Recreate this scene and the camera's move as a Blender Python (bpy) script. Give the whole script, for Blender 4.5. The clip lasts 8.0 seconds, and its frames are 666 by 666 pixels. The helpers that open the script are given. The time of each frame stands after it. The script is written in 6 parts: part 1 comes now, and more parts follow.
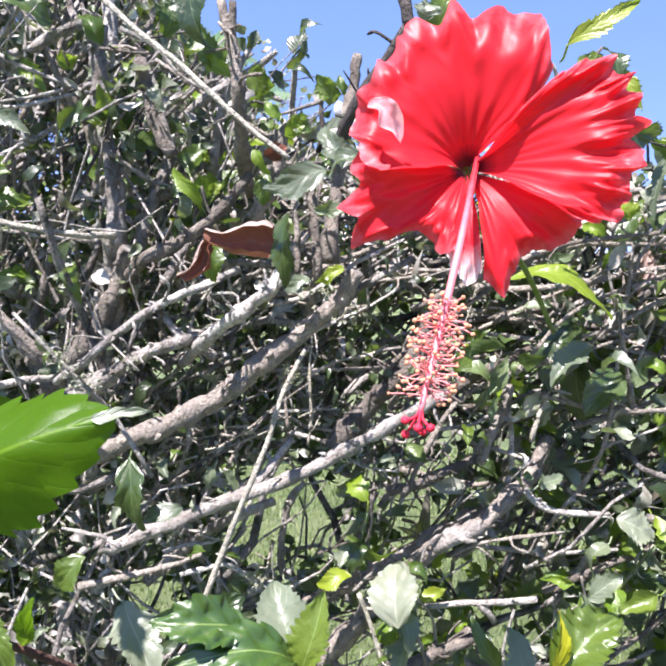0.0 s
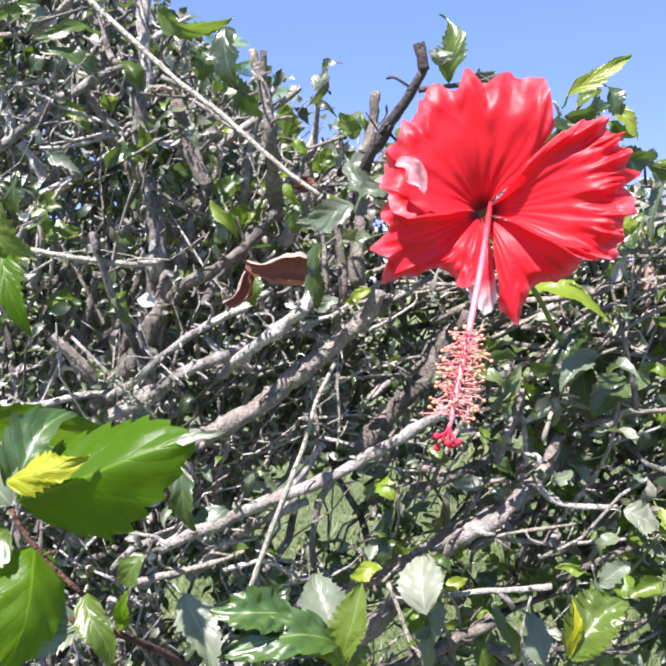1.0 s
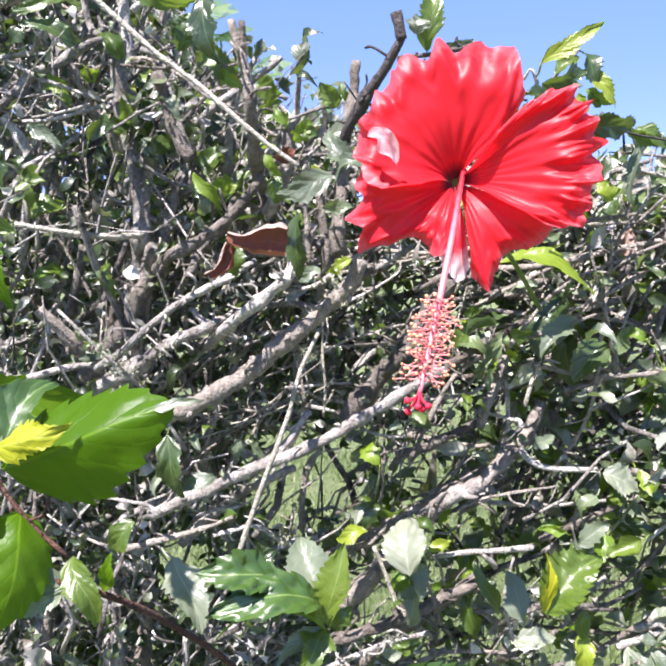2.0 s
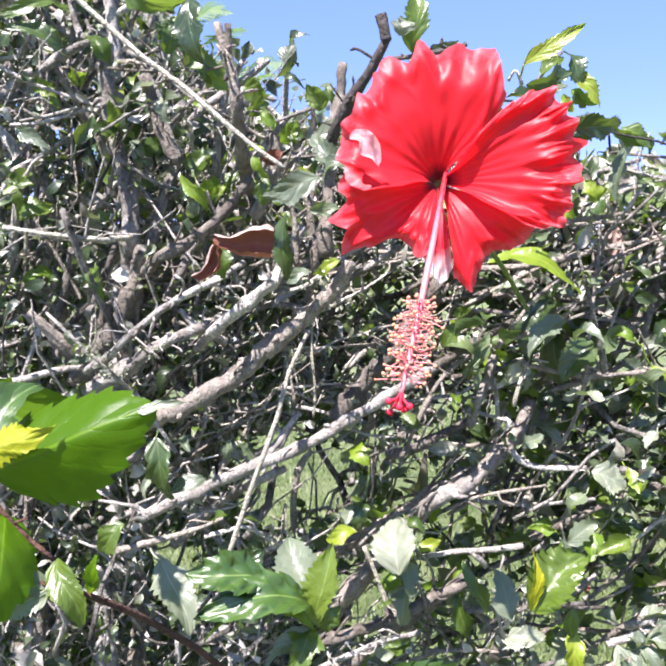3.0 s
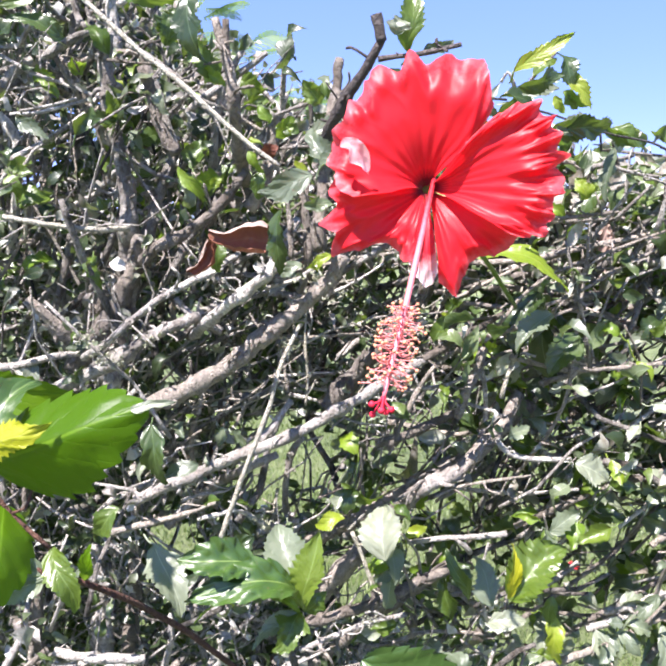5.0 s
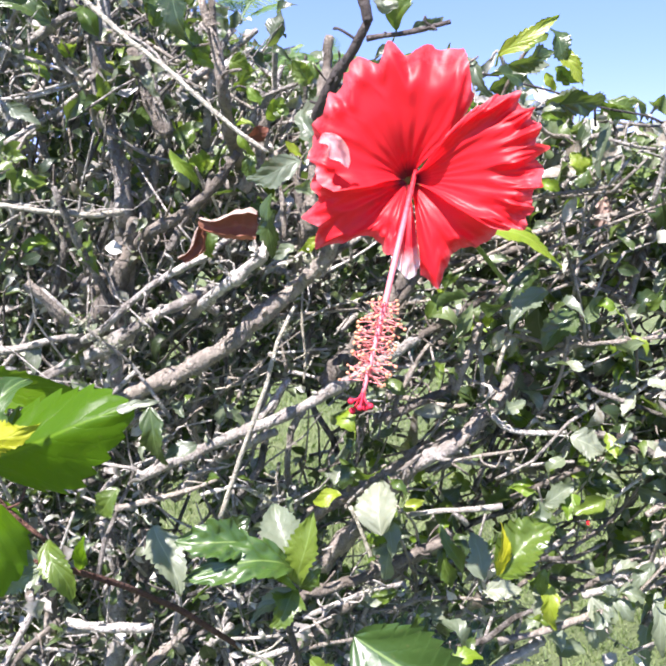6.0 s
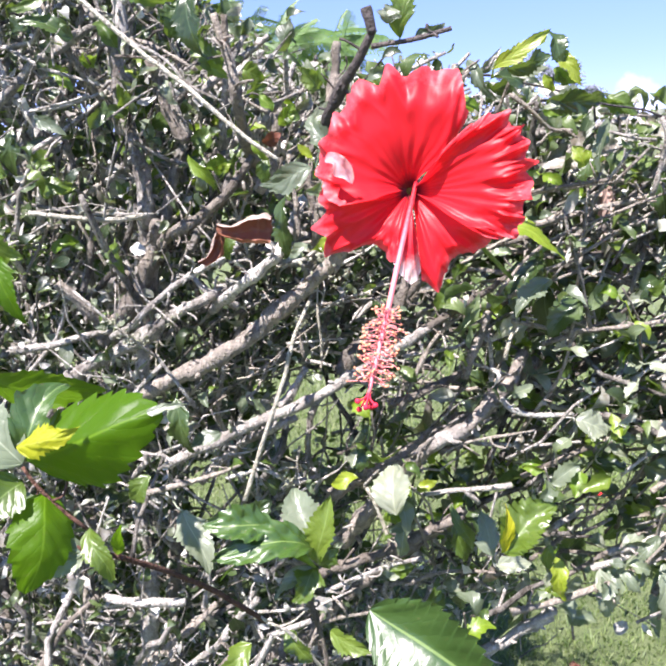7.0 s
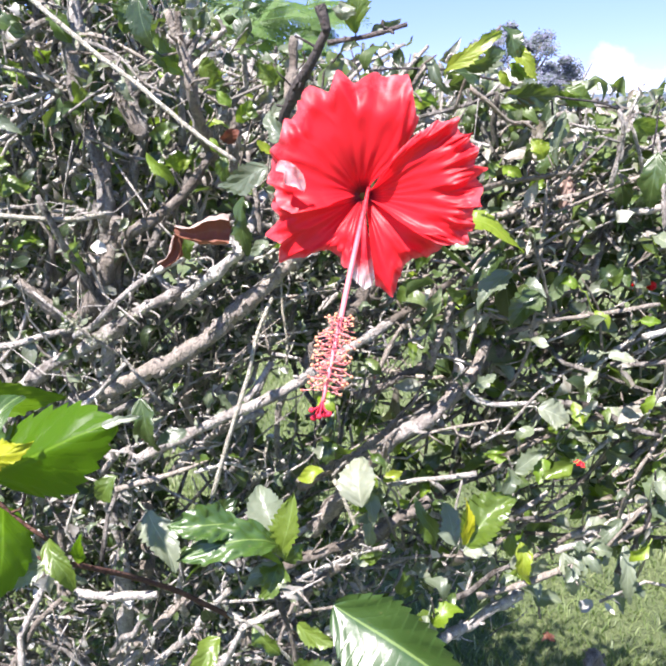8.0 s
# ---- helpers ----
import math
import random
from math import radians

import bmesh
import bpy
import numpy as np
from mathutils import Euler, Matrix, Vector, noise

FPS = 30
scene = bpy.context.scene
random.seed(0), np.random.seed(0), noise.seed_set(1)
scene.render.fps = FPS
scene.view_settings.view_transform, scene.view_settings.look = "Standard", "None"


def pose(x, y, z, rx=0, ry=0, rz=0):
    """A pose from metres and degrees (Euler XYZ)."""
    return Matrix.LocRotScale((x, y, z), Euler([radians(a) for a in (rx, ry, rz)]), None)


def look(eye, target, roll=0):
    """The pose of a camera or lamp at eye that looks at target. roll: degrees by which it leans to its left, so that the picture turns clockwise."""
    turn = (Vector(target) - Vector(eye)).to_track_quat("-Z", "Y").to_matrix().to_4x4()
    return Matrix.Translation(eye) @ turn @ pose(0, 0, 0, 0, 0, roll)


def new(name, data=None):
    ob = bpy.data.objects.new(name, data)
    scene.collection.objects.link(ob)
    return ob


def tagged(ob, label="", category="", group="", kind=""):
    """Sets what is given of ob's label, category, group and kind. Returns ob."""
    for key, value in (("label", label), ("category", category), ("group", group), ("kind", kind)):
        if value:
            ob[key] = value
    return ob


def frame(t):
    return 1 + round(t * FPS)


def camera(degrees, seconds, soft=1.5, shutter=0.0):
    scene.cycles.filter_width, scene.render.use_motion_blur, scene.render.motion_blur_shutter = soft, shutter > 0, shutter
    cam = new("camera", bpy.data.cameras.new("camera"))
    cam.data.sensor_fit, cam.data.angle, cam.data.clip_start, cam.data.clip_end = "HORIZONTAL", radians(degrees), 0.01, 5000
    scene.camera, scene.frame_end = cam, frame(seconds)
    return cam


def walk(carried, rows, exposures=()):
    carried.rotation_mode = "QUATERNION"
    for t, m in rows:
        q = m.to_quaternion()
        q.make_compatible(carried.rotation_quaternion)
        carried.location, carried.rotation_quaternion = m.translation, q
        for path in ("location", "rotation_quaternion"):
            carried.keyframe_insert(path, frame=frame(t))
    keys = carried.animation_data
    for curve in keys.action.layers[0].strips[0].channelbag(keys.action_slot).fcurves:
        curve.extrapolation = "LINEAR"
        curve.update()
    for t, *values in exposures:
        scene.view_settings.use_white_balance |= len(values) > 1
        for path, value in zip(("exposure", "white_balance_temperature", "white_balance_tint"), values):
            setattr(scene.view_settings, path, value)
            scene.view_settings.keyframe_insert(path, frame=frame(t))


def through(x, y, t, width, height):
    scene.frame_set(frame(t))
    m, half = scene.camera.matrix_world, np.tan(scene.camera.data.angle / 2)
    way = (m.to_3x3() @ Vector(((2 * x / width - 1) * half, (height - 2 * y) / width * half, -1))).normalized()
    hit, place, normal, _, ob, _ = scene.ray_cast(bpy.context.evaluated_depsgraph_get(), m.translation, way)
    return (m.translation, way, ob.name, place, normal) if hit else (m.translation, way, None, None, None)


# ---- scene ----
cam = camera(47.2, 8.0, 2.35)
PATH = [
    (0, (0.018, 0.012, 1.359), (-0.005, 2.008, 1.228), 2.4),
    (0.5, (0.011, -0.033, 1.384), (-0.076, 1.96, 1.254), 1.0),
    (1, (0.004, -0.043, 1.379), (-0.044, 1.951, 1.233), 1.0),
    (1.5, (0.011, -0.055, 1.383), (-0.043, 1.936, 1.204), 0.5),
    (2, (0.015, -0.052, 1.379), (-0.022, 1.935, 1.156), 0.3),
    (3.5, (0.024, -0.058, 1.381), (0.0, 1.93, 1.163), -0.2),
    (4, (0.025, -0.063, 1.386), (0.017, 1.926, 1.172), -0.1),
    (4.5, (0.03, -0.064, 1.392), (0.019, 1.923, 1.159), 0.1),
    (4.7, (0.027, -0.067, 1.393), (0.005, 1.917, 1.142), 0.8),
    (5.8, (0.042, -0.065, 1.411), (0.002, 1.898, 1.034), 0.7),
    (6, (0.046, -0.069, 1.417), (-0.018, 1.89, 1.02), -0.1),
    (6.5, (0.056, -0.076, 1.43), (-0.013, 1.869, 0.97), -0.8),
    (7, (0.056, -0.101, 1.442), (-0.069, 1.84, 0.977), -1.7),
    (7.5, (0.063, -0.099, 1.455), (-0.089, 1.829, 0.947), -2.8),
    (8, (0.071, -0.099, 1.461), (0.0, 1.828, 0.93), -2.3),
]
walk(cam, [(t, look(eye, target, roll)) for t, eye, target, roll in PATH], [(0, 1.63, 6350, 21), (0.6, 1.52, 6350, 21), (1.2, 1.55, 6350, 21), (2, 1.66, 6360, 21), (3.5, 1.75, 6400, 21), (8, 1.69, 6450, 20)])

# ---- daylight ----
SUN_UP, SUN_SIDE = 60.0, -33.0  # degrees above the horizon; degrees to the right of straight behind the viewer
world = bpy.data.worlds.new("sky")
scene.world = world
world.use_nodes = True
wn, wl = world.node_tree.nodes, world.node_tree.links
wn.clear()
w_out, w_bg = wn.new("ShaderNodeOutputWorld"), wn.new("ShaderNodeBackground")
sky = wn.new("ShaderNodeTexSky")
sky.sky_type, sky.sun_disc = "NISHITA", False
sky.sun_elevation = radians(SUN_UP)
sky.sun_rotation = radians(180 - SUN_SIDE)
sky.altitude = 1500
sky.air_density, sky.dust_density, sky.ozone_density = 0.6, 0.0, 3.0
w_bg.inputs["Strength"].default_value = 0.127
# two low fair-weather clouds near the horizon: direction, width, then torn edges
w_tc, w_noise = wn.new("ShaderNodeTexCoord"), wn.new("ShaderNodeTexNoise")
w_noise.inputs["Scale"].default_value, w_noise.inputs["Detail"].default_value = 16.0, 7.0
wl.new(w_tc.outputs["Generated"], w_noise.inputs["Vector"])
w_tint = wn.new("ShaderNodeMix")
w_tint.data_type, w_tint.blend_type = "RGBA", "MULTIPLY"
w_tint.inputs["B"].default_value = (0.42, 0.345, 0.61, 1)
w_sep, w_haze = wn.new("ShaderNodeSeparateXYZ"), wn.new("ShaderNodeMapRange")
w_haze.inputs["From Min"].default_value, w_haze.inputs["From Max"].default_value = -0.02, 0.34
w_haze.inputs["To Min"].default_value, w_haze.inputs["To Max"].default_value = 1.0, 0.0
wl.new(w_tc.outputs["Generated"], w_sep.inputs["Vector"])
wl.new(w_sep.outputs["Z"], w_haze.inputs["Value"])
wl.new(w_haze.outputs["Result"], w_tint.inputs["Factor"])
wl.new(sky.outputs["Color"], w_tint.inputs["A"])
colour = w_tint.outputs["Result"]
for centre, wide, stretch in (((0.300, 0.953, 0.028), 0.085, 1.9), ((0.03, 0.997, 0.06), 0.03, 3.0)):
    w_off, w_flat, w_len, w_add, w_ramp, w_mix = (wn.new("ShaderNodeVectorMath"), wn.new("ShaderNodeVectorMath"), wn.new("ShaderNodeVectorMath"), wn.new("ShaderNodeMath"),
                                                  wn.new("ShaderNodeMapRange"), wn.new("ShaderNodeMix"))
    w_off.operation, w_flat.operation, w_len.operation, w_add.operation, w_mix.data_type = "SUBTRACT", "MULTIPLY", "LENGTH", "MULTIPLY_ADD", "RGBA"
    w_off.inputs[1].default_value, w_flat.inputs[1].default_value = centre, (1, 1, stretch)
    w_add.inputs[1].default_value = 0.28
    w_ramp.inputs["From Min"].default_value, w_ramp.inputs["From Max"].default_value = wide + 0.15, wide + 0.01
    w_mix.inputs["B"].default_value = (7.0, 7.2, 7.6, 1)
    wl.new(w_tc.outputs["Generated"], w_off.inputs[0])
    wl.new(w_off.outputs["Vector"], w_flat.inputs[0])
    wl.new(w_flat.outputs["Vector"], w_len.inputs[0])
    wl.new(w_noise.outputs["Fac"], w_add.inputs[0])
    wl.new(w_len.outputs["Value"], w_add.inputs[2])
    wl.new(w_add.outputs["Value"], w_ramp.inputs["Value"])
    wl.new(w_ramp.outputs["Result"], w_mix.inputs["Factor"])
    wl.new(colour, w_mix.inputs["A"])
    colour = w_mix.outputs["Result"]
wl.new(colour, w_bg.inputs["Color"])
wl.new(w_bg.outputs["Background"], w_out.inputs["Surface"])

sun = new("sun", bpy.data.lights.new("sun", "SUN"))
sun.data.energy, sun.data.angle, sun.data.color = 5.0, radians(0.53), (1.0, 0.97, 0.93)
sun.matrix_world = look((math.sin(radians(SUN_SIDE)) * math.cos(radians(SUN_UP)) * 9, -math.cos(radians(SUN_SIDE)) * math.cos(radians(SUN_UP)) * 9,
                         math.sin(radians(SUN_UP)) * 9), (0, 0, 0))

# ---- materials ----
def material(name):
    m = bpy.data.materials.new(name)
    m.use_nodes = True
    n, l = m.node_tree.nodes, m.node_tree.links
    return m, n, l, n["Principled BSDF"], n["Material Output"]


def math_node(n, l, op, a, b=None):
    k = n.new("ShaderNodeMath")
    k.operation = op
    for i, q in enumerate((a, b)):
        if q is None:
            continue
        if isinstance(q, (int, float)):
            k.inputs[i].default_value = q
        else:
            l.new(q, k.inputs[i])
    return k.outputs["Value"]


def noise_node(n, l, scale, detail=4.0, rough=0.6, coord=None):
    k = n.new("ShaderNodeTexNoise")
    k.inputs["Scale"].default_value, k.inputs["Detail"].default_value, k.inputs["Roughness"].default_value = scale, detail, rough
    if coord is not None:
        l.new(coord, k.inputs["Vector"])
    return k.outputs["Fac"]


def ramp_node(n, l, fac, stops):
    k = n.new("ShaderNodeValToRGB")
    el = k.color_ramp.elements
    while len(el) < len(stops):
        el.new(0.5)
    for e, (p, c) in zip(el, stops):
        e.position, e.color = p, (*c, 1)
    l.new(fac, k.inputs["Fac"])
    return k.outputs["Color"]


def mix_node(n, l, fac, a, b, blend="MIX"):
    k = n.new("ShaderNodeMix")
    k.data_type, k.blend_type = "RGBA", blend
    for key, q in (("Factor", fac), ("A", a), ("B", b)):
        if isinstance(q, (int, float)):
            k.inputs[key].default_value = q
        elif isinstance(q, tuple):
            k.inputs[key].default_value = (*q, 1)
        else:
            l.new(q, k.inputs[key])
    return k.outputs["Result"]


def bump_node(n, l, height, strength, distance, bsdf):
    k = n.new("ShaderNodeBump")
    k.inputs["Strength"].default_value, k.inputs["Distance"].default_value = strength, distance
    l.new(height, k.inputs["Height"])
    l.new(k.outputs["Normal"], bsdf.inputs["Normal"])
    return k.outputs["Normal"]


def leaf_material(name, stops, rough=0.36, through=0.35, vein=(0.30, 0.42, 0.14), per_island=True, coat=0.0, coat_rough=0.34, shine=0.6, glow_mix=0.5):
    """Leaf: colour varies leaf by leaf, pale midrib and side veins, waxy gloss, light shines through."""
    m, n, l, bsdf, out = material(name)
    pick = n.new("ShaderNodeNewGeometry").outputs["Random Per Island"] if per_island else n.new("ShaderNodeObjectInfo").outputs["Random"]
    tc = n.new("ShaderNodeTexCoord")
    sep = n.new("ShaderNodeSeparateXYZ")
    l.new(tc.outputs["UV"], sep.inputs["Vector"])
    u, v = sep.outputs["X"], sep.outputs["Y"]
    across = math_node(n, l, "ABSOLUTE", math_node(n, l, "SUBTRACT", v, 0.5))
    blot = noise_node(n, l, 90, 5, 0.65, tc.outputs["Object"])
    tone = math_node(n, l, "ADD", math_node(n, l, "MULTIPLY", pick, 0.75), math_node(n, l, "MULTIPLY", blot, 0.25))
    colour = ramp_node(n, l, tone, stops)
    # side veins run obliquely from the midrib
    phase = math_node(n, l, "SUBTRACT", math_node(n, l, "MULTIPLY", u, 19.0), math_node(n, l, "MULTIPLY", across, 15.0))
    side = math_node(n, l, "POWER", math_node(n, l, "ABSOLUTE", math_node(n, l, "SINE", phase)), 0.4)
    rib = n.new("ShaderNodeMapRange")
    rib.inputs["From Min"].default_value, rib.inputs["From Max"].default_value = 0.008, 0.024
    rib.inputs["To Min"].default_value, rib.inputs["To Max"].default_value = 0.4, 0.0
    l.new(across, rib.inputs["Value"])
    colour = mix_node(n, l, rib.outputs["Result"], colour, vein)
    spots = ramp_node(n, l, noise_node(n, l, 240, 3, 0.7, tc.outputs["Object"]), [(0.62, (0, 0, 0)), (0.72, (1, 1, 1))])
    colour = mix_node(n, l, math_node(n, l, "MULTIPLY", spots, 0.35), colour, (0.13, 0.10, 0.04))
    l.new(colour, bsdf.inputs["Base Color"])
    bsdf.inputs["Roughness"].default_value = rough
    bsdf.inputs["Specular IOR Level"].default_value = shine
    bsdf.inputs["Coat Weight"].default_value, bsdf.inputs["Coat Roughness"].default_value = coat, coat_rough
    nor = bump_node(n, l, math_node(n, l, "ADD", math_node(n, l, "MULTIPLY", side, 0.5), math_node(n, l, "MULTIPLY", blot, 1.0)), 0.4, 0.0012, bsdf)
    glow = n.new("ShaderNodeBsdfTranslucent")
    l.new(mix_node(n, l, glow_mix, colour, (0.35, 0.55, 0.05)), glow.inputs["Color"])
    l.new(nor, glow.inputs["Normal"])
    both = n.new("ShaderNodeMixShader")
    both.inputs["Fac"].default_value = through
    l.new(bsdf.outputs["BSDF"], both.inputs[1])
    l.new(glow.outputs["BSDF"], both.inputs[2])
    l.new(both.outputs["Shader"], out.inputs["Surface"])
    return m


GREEN = leaf_material("leaf_green", [(0.1, (0.045, 0.085, 0.012)), (0.5, (0.08, 0.13, 0.016)), (0.9, (0.13, 0.19, 0.025))], per_island=False, coat=0.35)
YELLOW = leaf_material("leaf_yellow", [(0.1, (0.22, 0.27, 0.004)), (0.6, (0.29, 0.31, 0.005)), (0.95, (0.38, 0.36, 0.008))], 0.5, 0.3, (0.5, 0.5, 0.1), per_island=False)
FRESH = leaf_material("leaf_fresh", [(0.1, (0.05, 0.125, 0.001)), (0.6, (0.07, 0.155, 0.001)), (0.95, (0.10, 0.20, 0.002))], 0.42, 0.48, (0.22, 0.38, 0.03), per_island=False, shine=0.28)
YOUNG = leaf_material("leaf_young", [(0.1, (0.11, 0.20, 0.015)), (0.6, (0.17, 0.26, 0.015)), (0.95, (0.28, 0.33, 0.025))], 0.40, 0.4, (0.4, 0.5, 0.12), per_island=False, coat=0.35)
GLOSS = leaf_material("leaf_gloss", [(0.1, (0.020, 0.05, 0.006)), (0.6, (0.028, 0.066, 0.008)), (0.95, (0.042, 0.09, 0.012))], 0.42, 0.02, (0.26, 0.36, 0.10), per_island=False, coat=0.5, coat_rough=0.3)
DARK = leaf_material("leaf_dark", [(0.1, (0.022, 0.040, 0.012)), (0.6, (0.036, 0.062, 0.016)), (0.95, (0.055, 0.09, 0.022))], 0.27, 0.18, (0.16, 0.24, 0.10), per_island=False, coat=0.3)
GREY = leaf_material("leaf_grey", [(0.1, (0.07, 0.095, 0.055)), (0.6, (0.12, 0.15, 0.095)), (0.95, (0.21, 0.24, 0.16))], 0.4, 0.22, (0.3, 0.36, 0.26), per_island=False, coat=0.3)
PALE = leaf_material("leaf_pale", [(0.1, (0.11, 0.15, 0.07)), (0.6, (0.17, 0.20, 0.13)), (0.95, (0.26, 0.28, 0.20))], 0.40, 0.25, (0.5, 0.55, 0.38), per_island=False, coat=0.5)
# mixed leaves: darkest stops paint the hedge's inner shade, near-white stops sun glare
MIXED = leaf_material("leaf_mixed", [(0.0, (0.015, 0.024, 0.012)), (0.30, (0.030, 0.050, 0.018)), (0.44, (0.06, 0.095, 0.025)), (0.54, (0.11, 0.125, 0.085)),
                                     (0.62, (0.36, 0.35, 0.32)), (0.72, (0.12, 0.095, 0.075)), (0.84, (0.68, 0.66, 0.62)), (0.95, (0.14, 0.23, 0.03))], 0.36, 0.18, (0.3, 0.32, 0.22), coat=0.2)
LEAFY = leaf_material("leaf_mixed_green", [(0.0, (0.018, 0.032, 0.012)), (0.28, (0.042, 0.07, 0.018)), (0.45, (0.085, 0.13, 0.025)), (0.58, (0.13, 0.17, 0.08)),
                                           (0.68, (0.42, 0.43, 0.36)), (0.77, (0.16, 0.13, 0.10)), (0.86, (0.50, 0.49, 0.43)), (0.96, (0.24, 0.34, 0.03))], 0.4, 0.25, (0.3, 0.38, 0.2), coat=0.1)
DRY = leaf_material("leaf_dry", [(0.1, (0.10, 0.030, 0.018)), (0.6, (0.16, 0.055, 0.032)), (0.95, (0.24, 0.12, 0.075))], 0.5, 0.2, (0.2, 0.11, 0.06), per_island=False, shine=0.3, glow_mix=0.0)
WITHER = leaf_material("wither", [(0.1, (0.34, 0.22, 0.18)), (0.6, (0.42, 0.31, 0.26)), (0.95, (0.5, 0.42, 0.36))], 0.6, 0.3, (0.4, 0.3, 0.25), per_island=False, shine=0.3, glow_mix=0.0)


def bark_material(name, dark, light, moss=0.0, per_island=False):
    m, n, l, bsdf, out = material(name)
    tc, mp = n.new("ShaderNodeTexCoord"), n.new("ShaderNodeMapping")
    pick = n.new("ShaderNodeNewGeometry").outputs["Random Per Island"] if per_island else n.new("ShaderNodeObjectInfo").outputs["Random"]
    l.new(tc.outputs["Object"], mp.inputs["Vector"])
    mp.inputs["Scale"].default_value = (1, 1, 0.6)
    coarse, fine = noise_node(n, l, 55, 5, 0.65, mp.outputs["Vector"]), noise_node(n, l, 420, 4, 0.7, tc.outputs["Object"])
    fac = math_node(n, l, "ADD", math_node(n, l, "MULTIPLY", coarse, 0.75), math_node(n, l, "MULTIPLY", pick, 0.28))
    colour = ramp_node(n, l, fac, [(0.36, dark), (0.62, light), (0.85, tuple(min(1, c * 1.35) for c in light))])
    scale = noise_node(n, l, 170, 3, 0.6, mp.outputs["Vector"])
    flakes = ramp_node(n, l, scale, [(0.44, (0, 0, 0)), (0.56, (1, 1, 1))])
    colour = mix_node(n, l, math_node(n, l, "MULTIPLY", flakes, 0.45), colour, tuple(0.5 * (c + d) * 0.62 for c, d in zip(dark, light)))
    dots = ramp_node(n, l, fine, [(0.54, (0, 0, 0)), (0.66, (1, 1, 1))])
    colour = mix_node(n, l, math_node(n, l, "MULTIPLY", dots, 0.6), colour, tuple(c * 0.45 for c in dark))
    if moss:
        green = ramp_node(n, l, noise_node(n, l, 30, 4, 0.6, tc.outputs["Object"]), [(0.52, (0, 0, 0)), (0.66, (1, 1, 1))])
        colour = mix_node(n, l, math_node(n, l, "MULTIPLY", green, moss), colour, (0.28, 0.33, 0.2))
    l.new(colour, bsdf.inputs["Base Color"])
    bsdf.inputs["Roughness"].default_value = 0.82
    bump_node(n, l, math_node(n, l, "ADD", math_node(n, l, "ADD", coarse, math_node(n, l, "MULTIPLY", scale, 0.8)), math_node(n, l, "MULTIPLY", fine, 0.6)), 1.0, 0.006, bsdf)
    return m


# grey bark's light end is whitened to paint sun highlights on the limbs
BARK = bark_material("bark_grey", (0.14, 0.12, 0.10), (0.70, 0.66, 0.60), 0.12)
BROWN = bark_material("bark_brown", (0.11, 0.09, 0.07), (0.40, 0.35, 0.29))
# paler copy of the bark, sunlight put into its colour
SUNLIT_BARK = bark_material("bark_sunlit", (0.22, 0.19, 0.16), (0.58, 0.545, 0.49))
DARK_BARK = bark_material("bark_dark", (0.095, 0.08, 0.066), (0.36, 0.315, 0.265))
DUSK_BARK = bark_material("bark_dusky", (0.06, 0.05, 0.045), (0.17, 0.14, 0.13))
LICHEN = leaf_material("lichen", [(0.1, (0.24, 0.24, 0.16)), (0.6, (0.36, 0.36, 0.27)), (0.95, (0.50, 0.49, 0.41))], 0.8, 0.15, (0.5, 0.5, 0.4))
STEM = bark_material("stem_red", (0.085, 0.035, 0.022), (0.18, 0.085, 0.055))
STRAW = bark_material("stem_straw", (0.34, 0.31, 0.23), (0.52, 0.49, 0.40))
WIRY = bark_material("twig_black", (0.035, 0.03, 0.03), (0.08, 0.07, 0.07))
# twig tones: the dark end paints shaded gaps inside the hedge
TWIGS = bark_material("bark_twigs", (0.04, 0.032, 0.025), (0.52, 0.48, 0.43), 0.1, True)


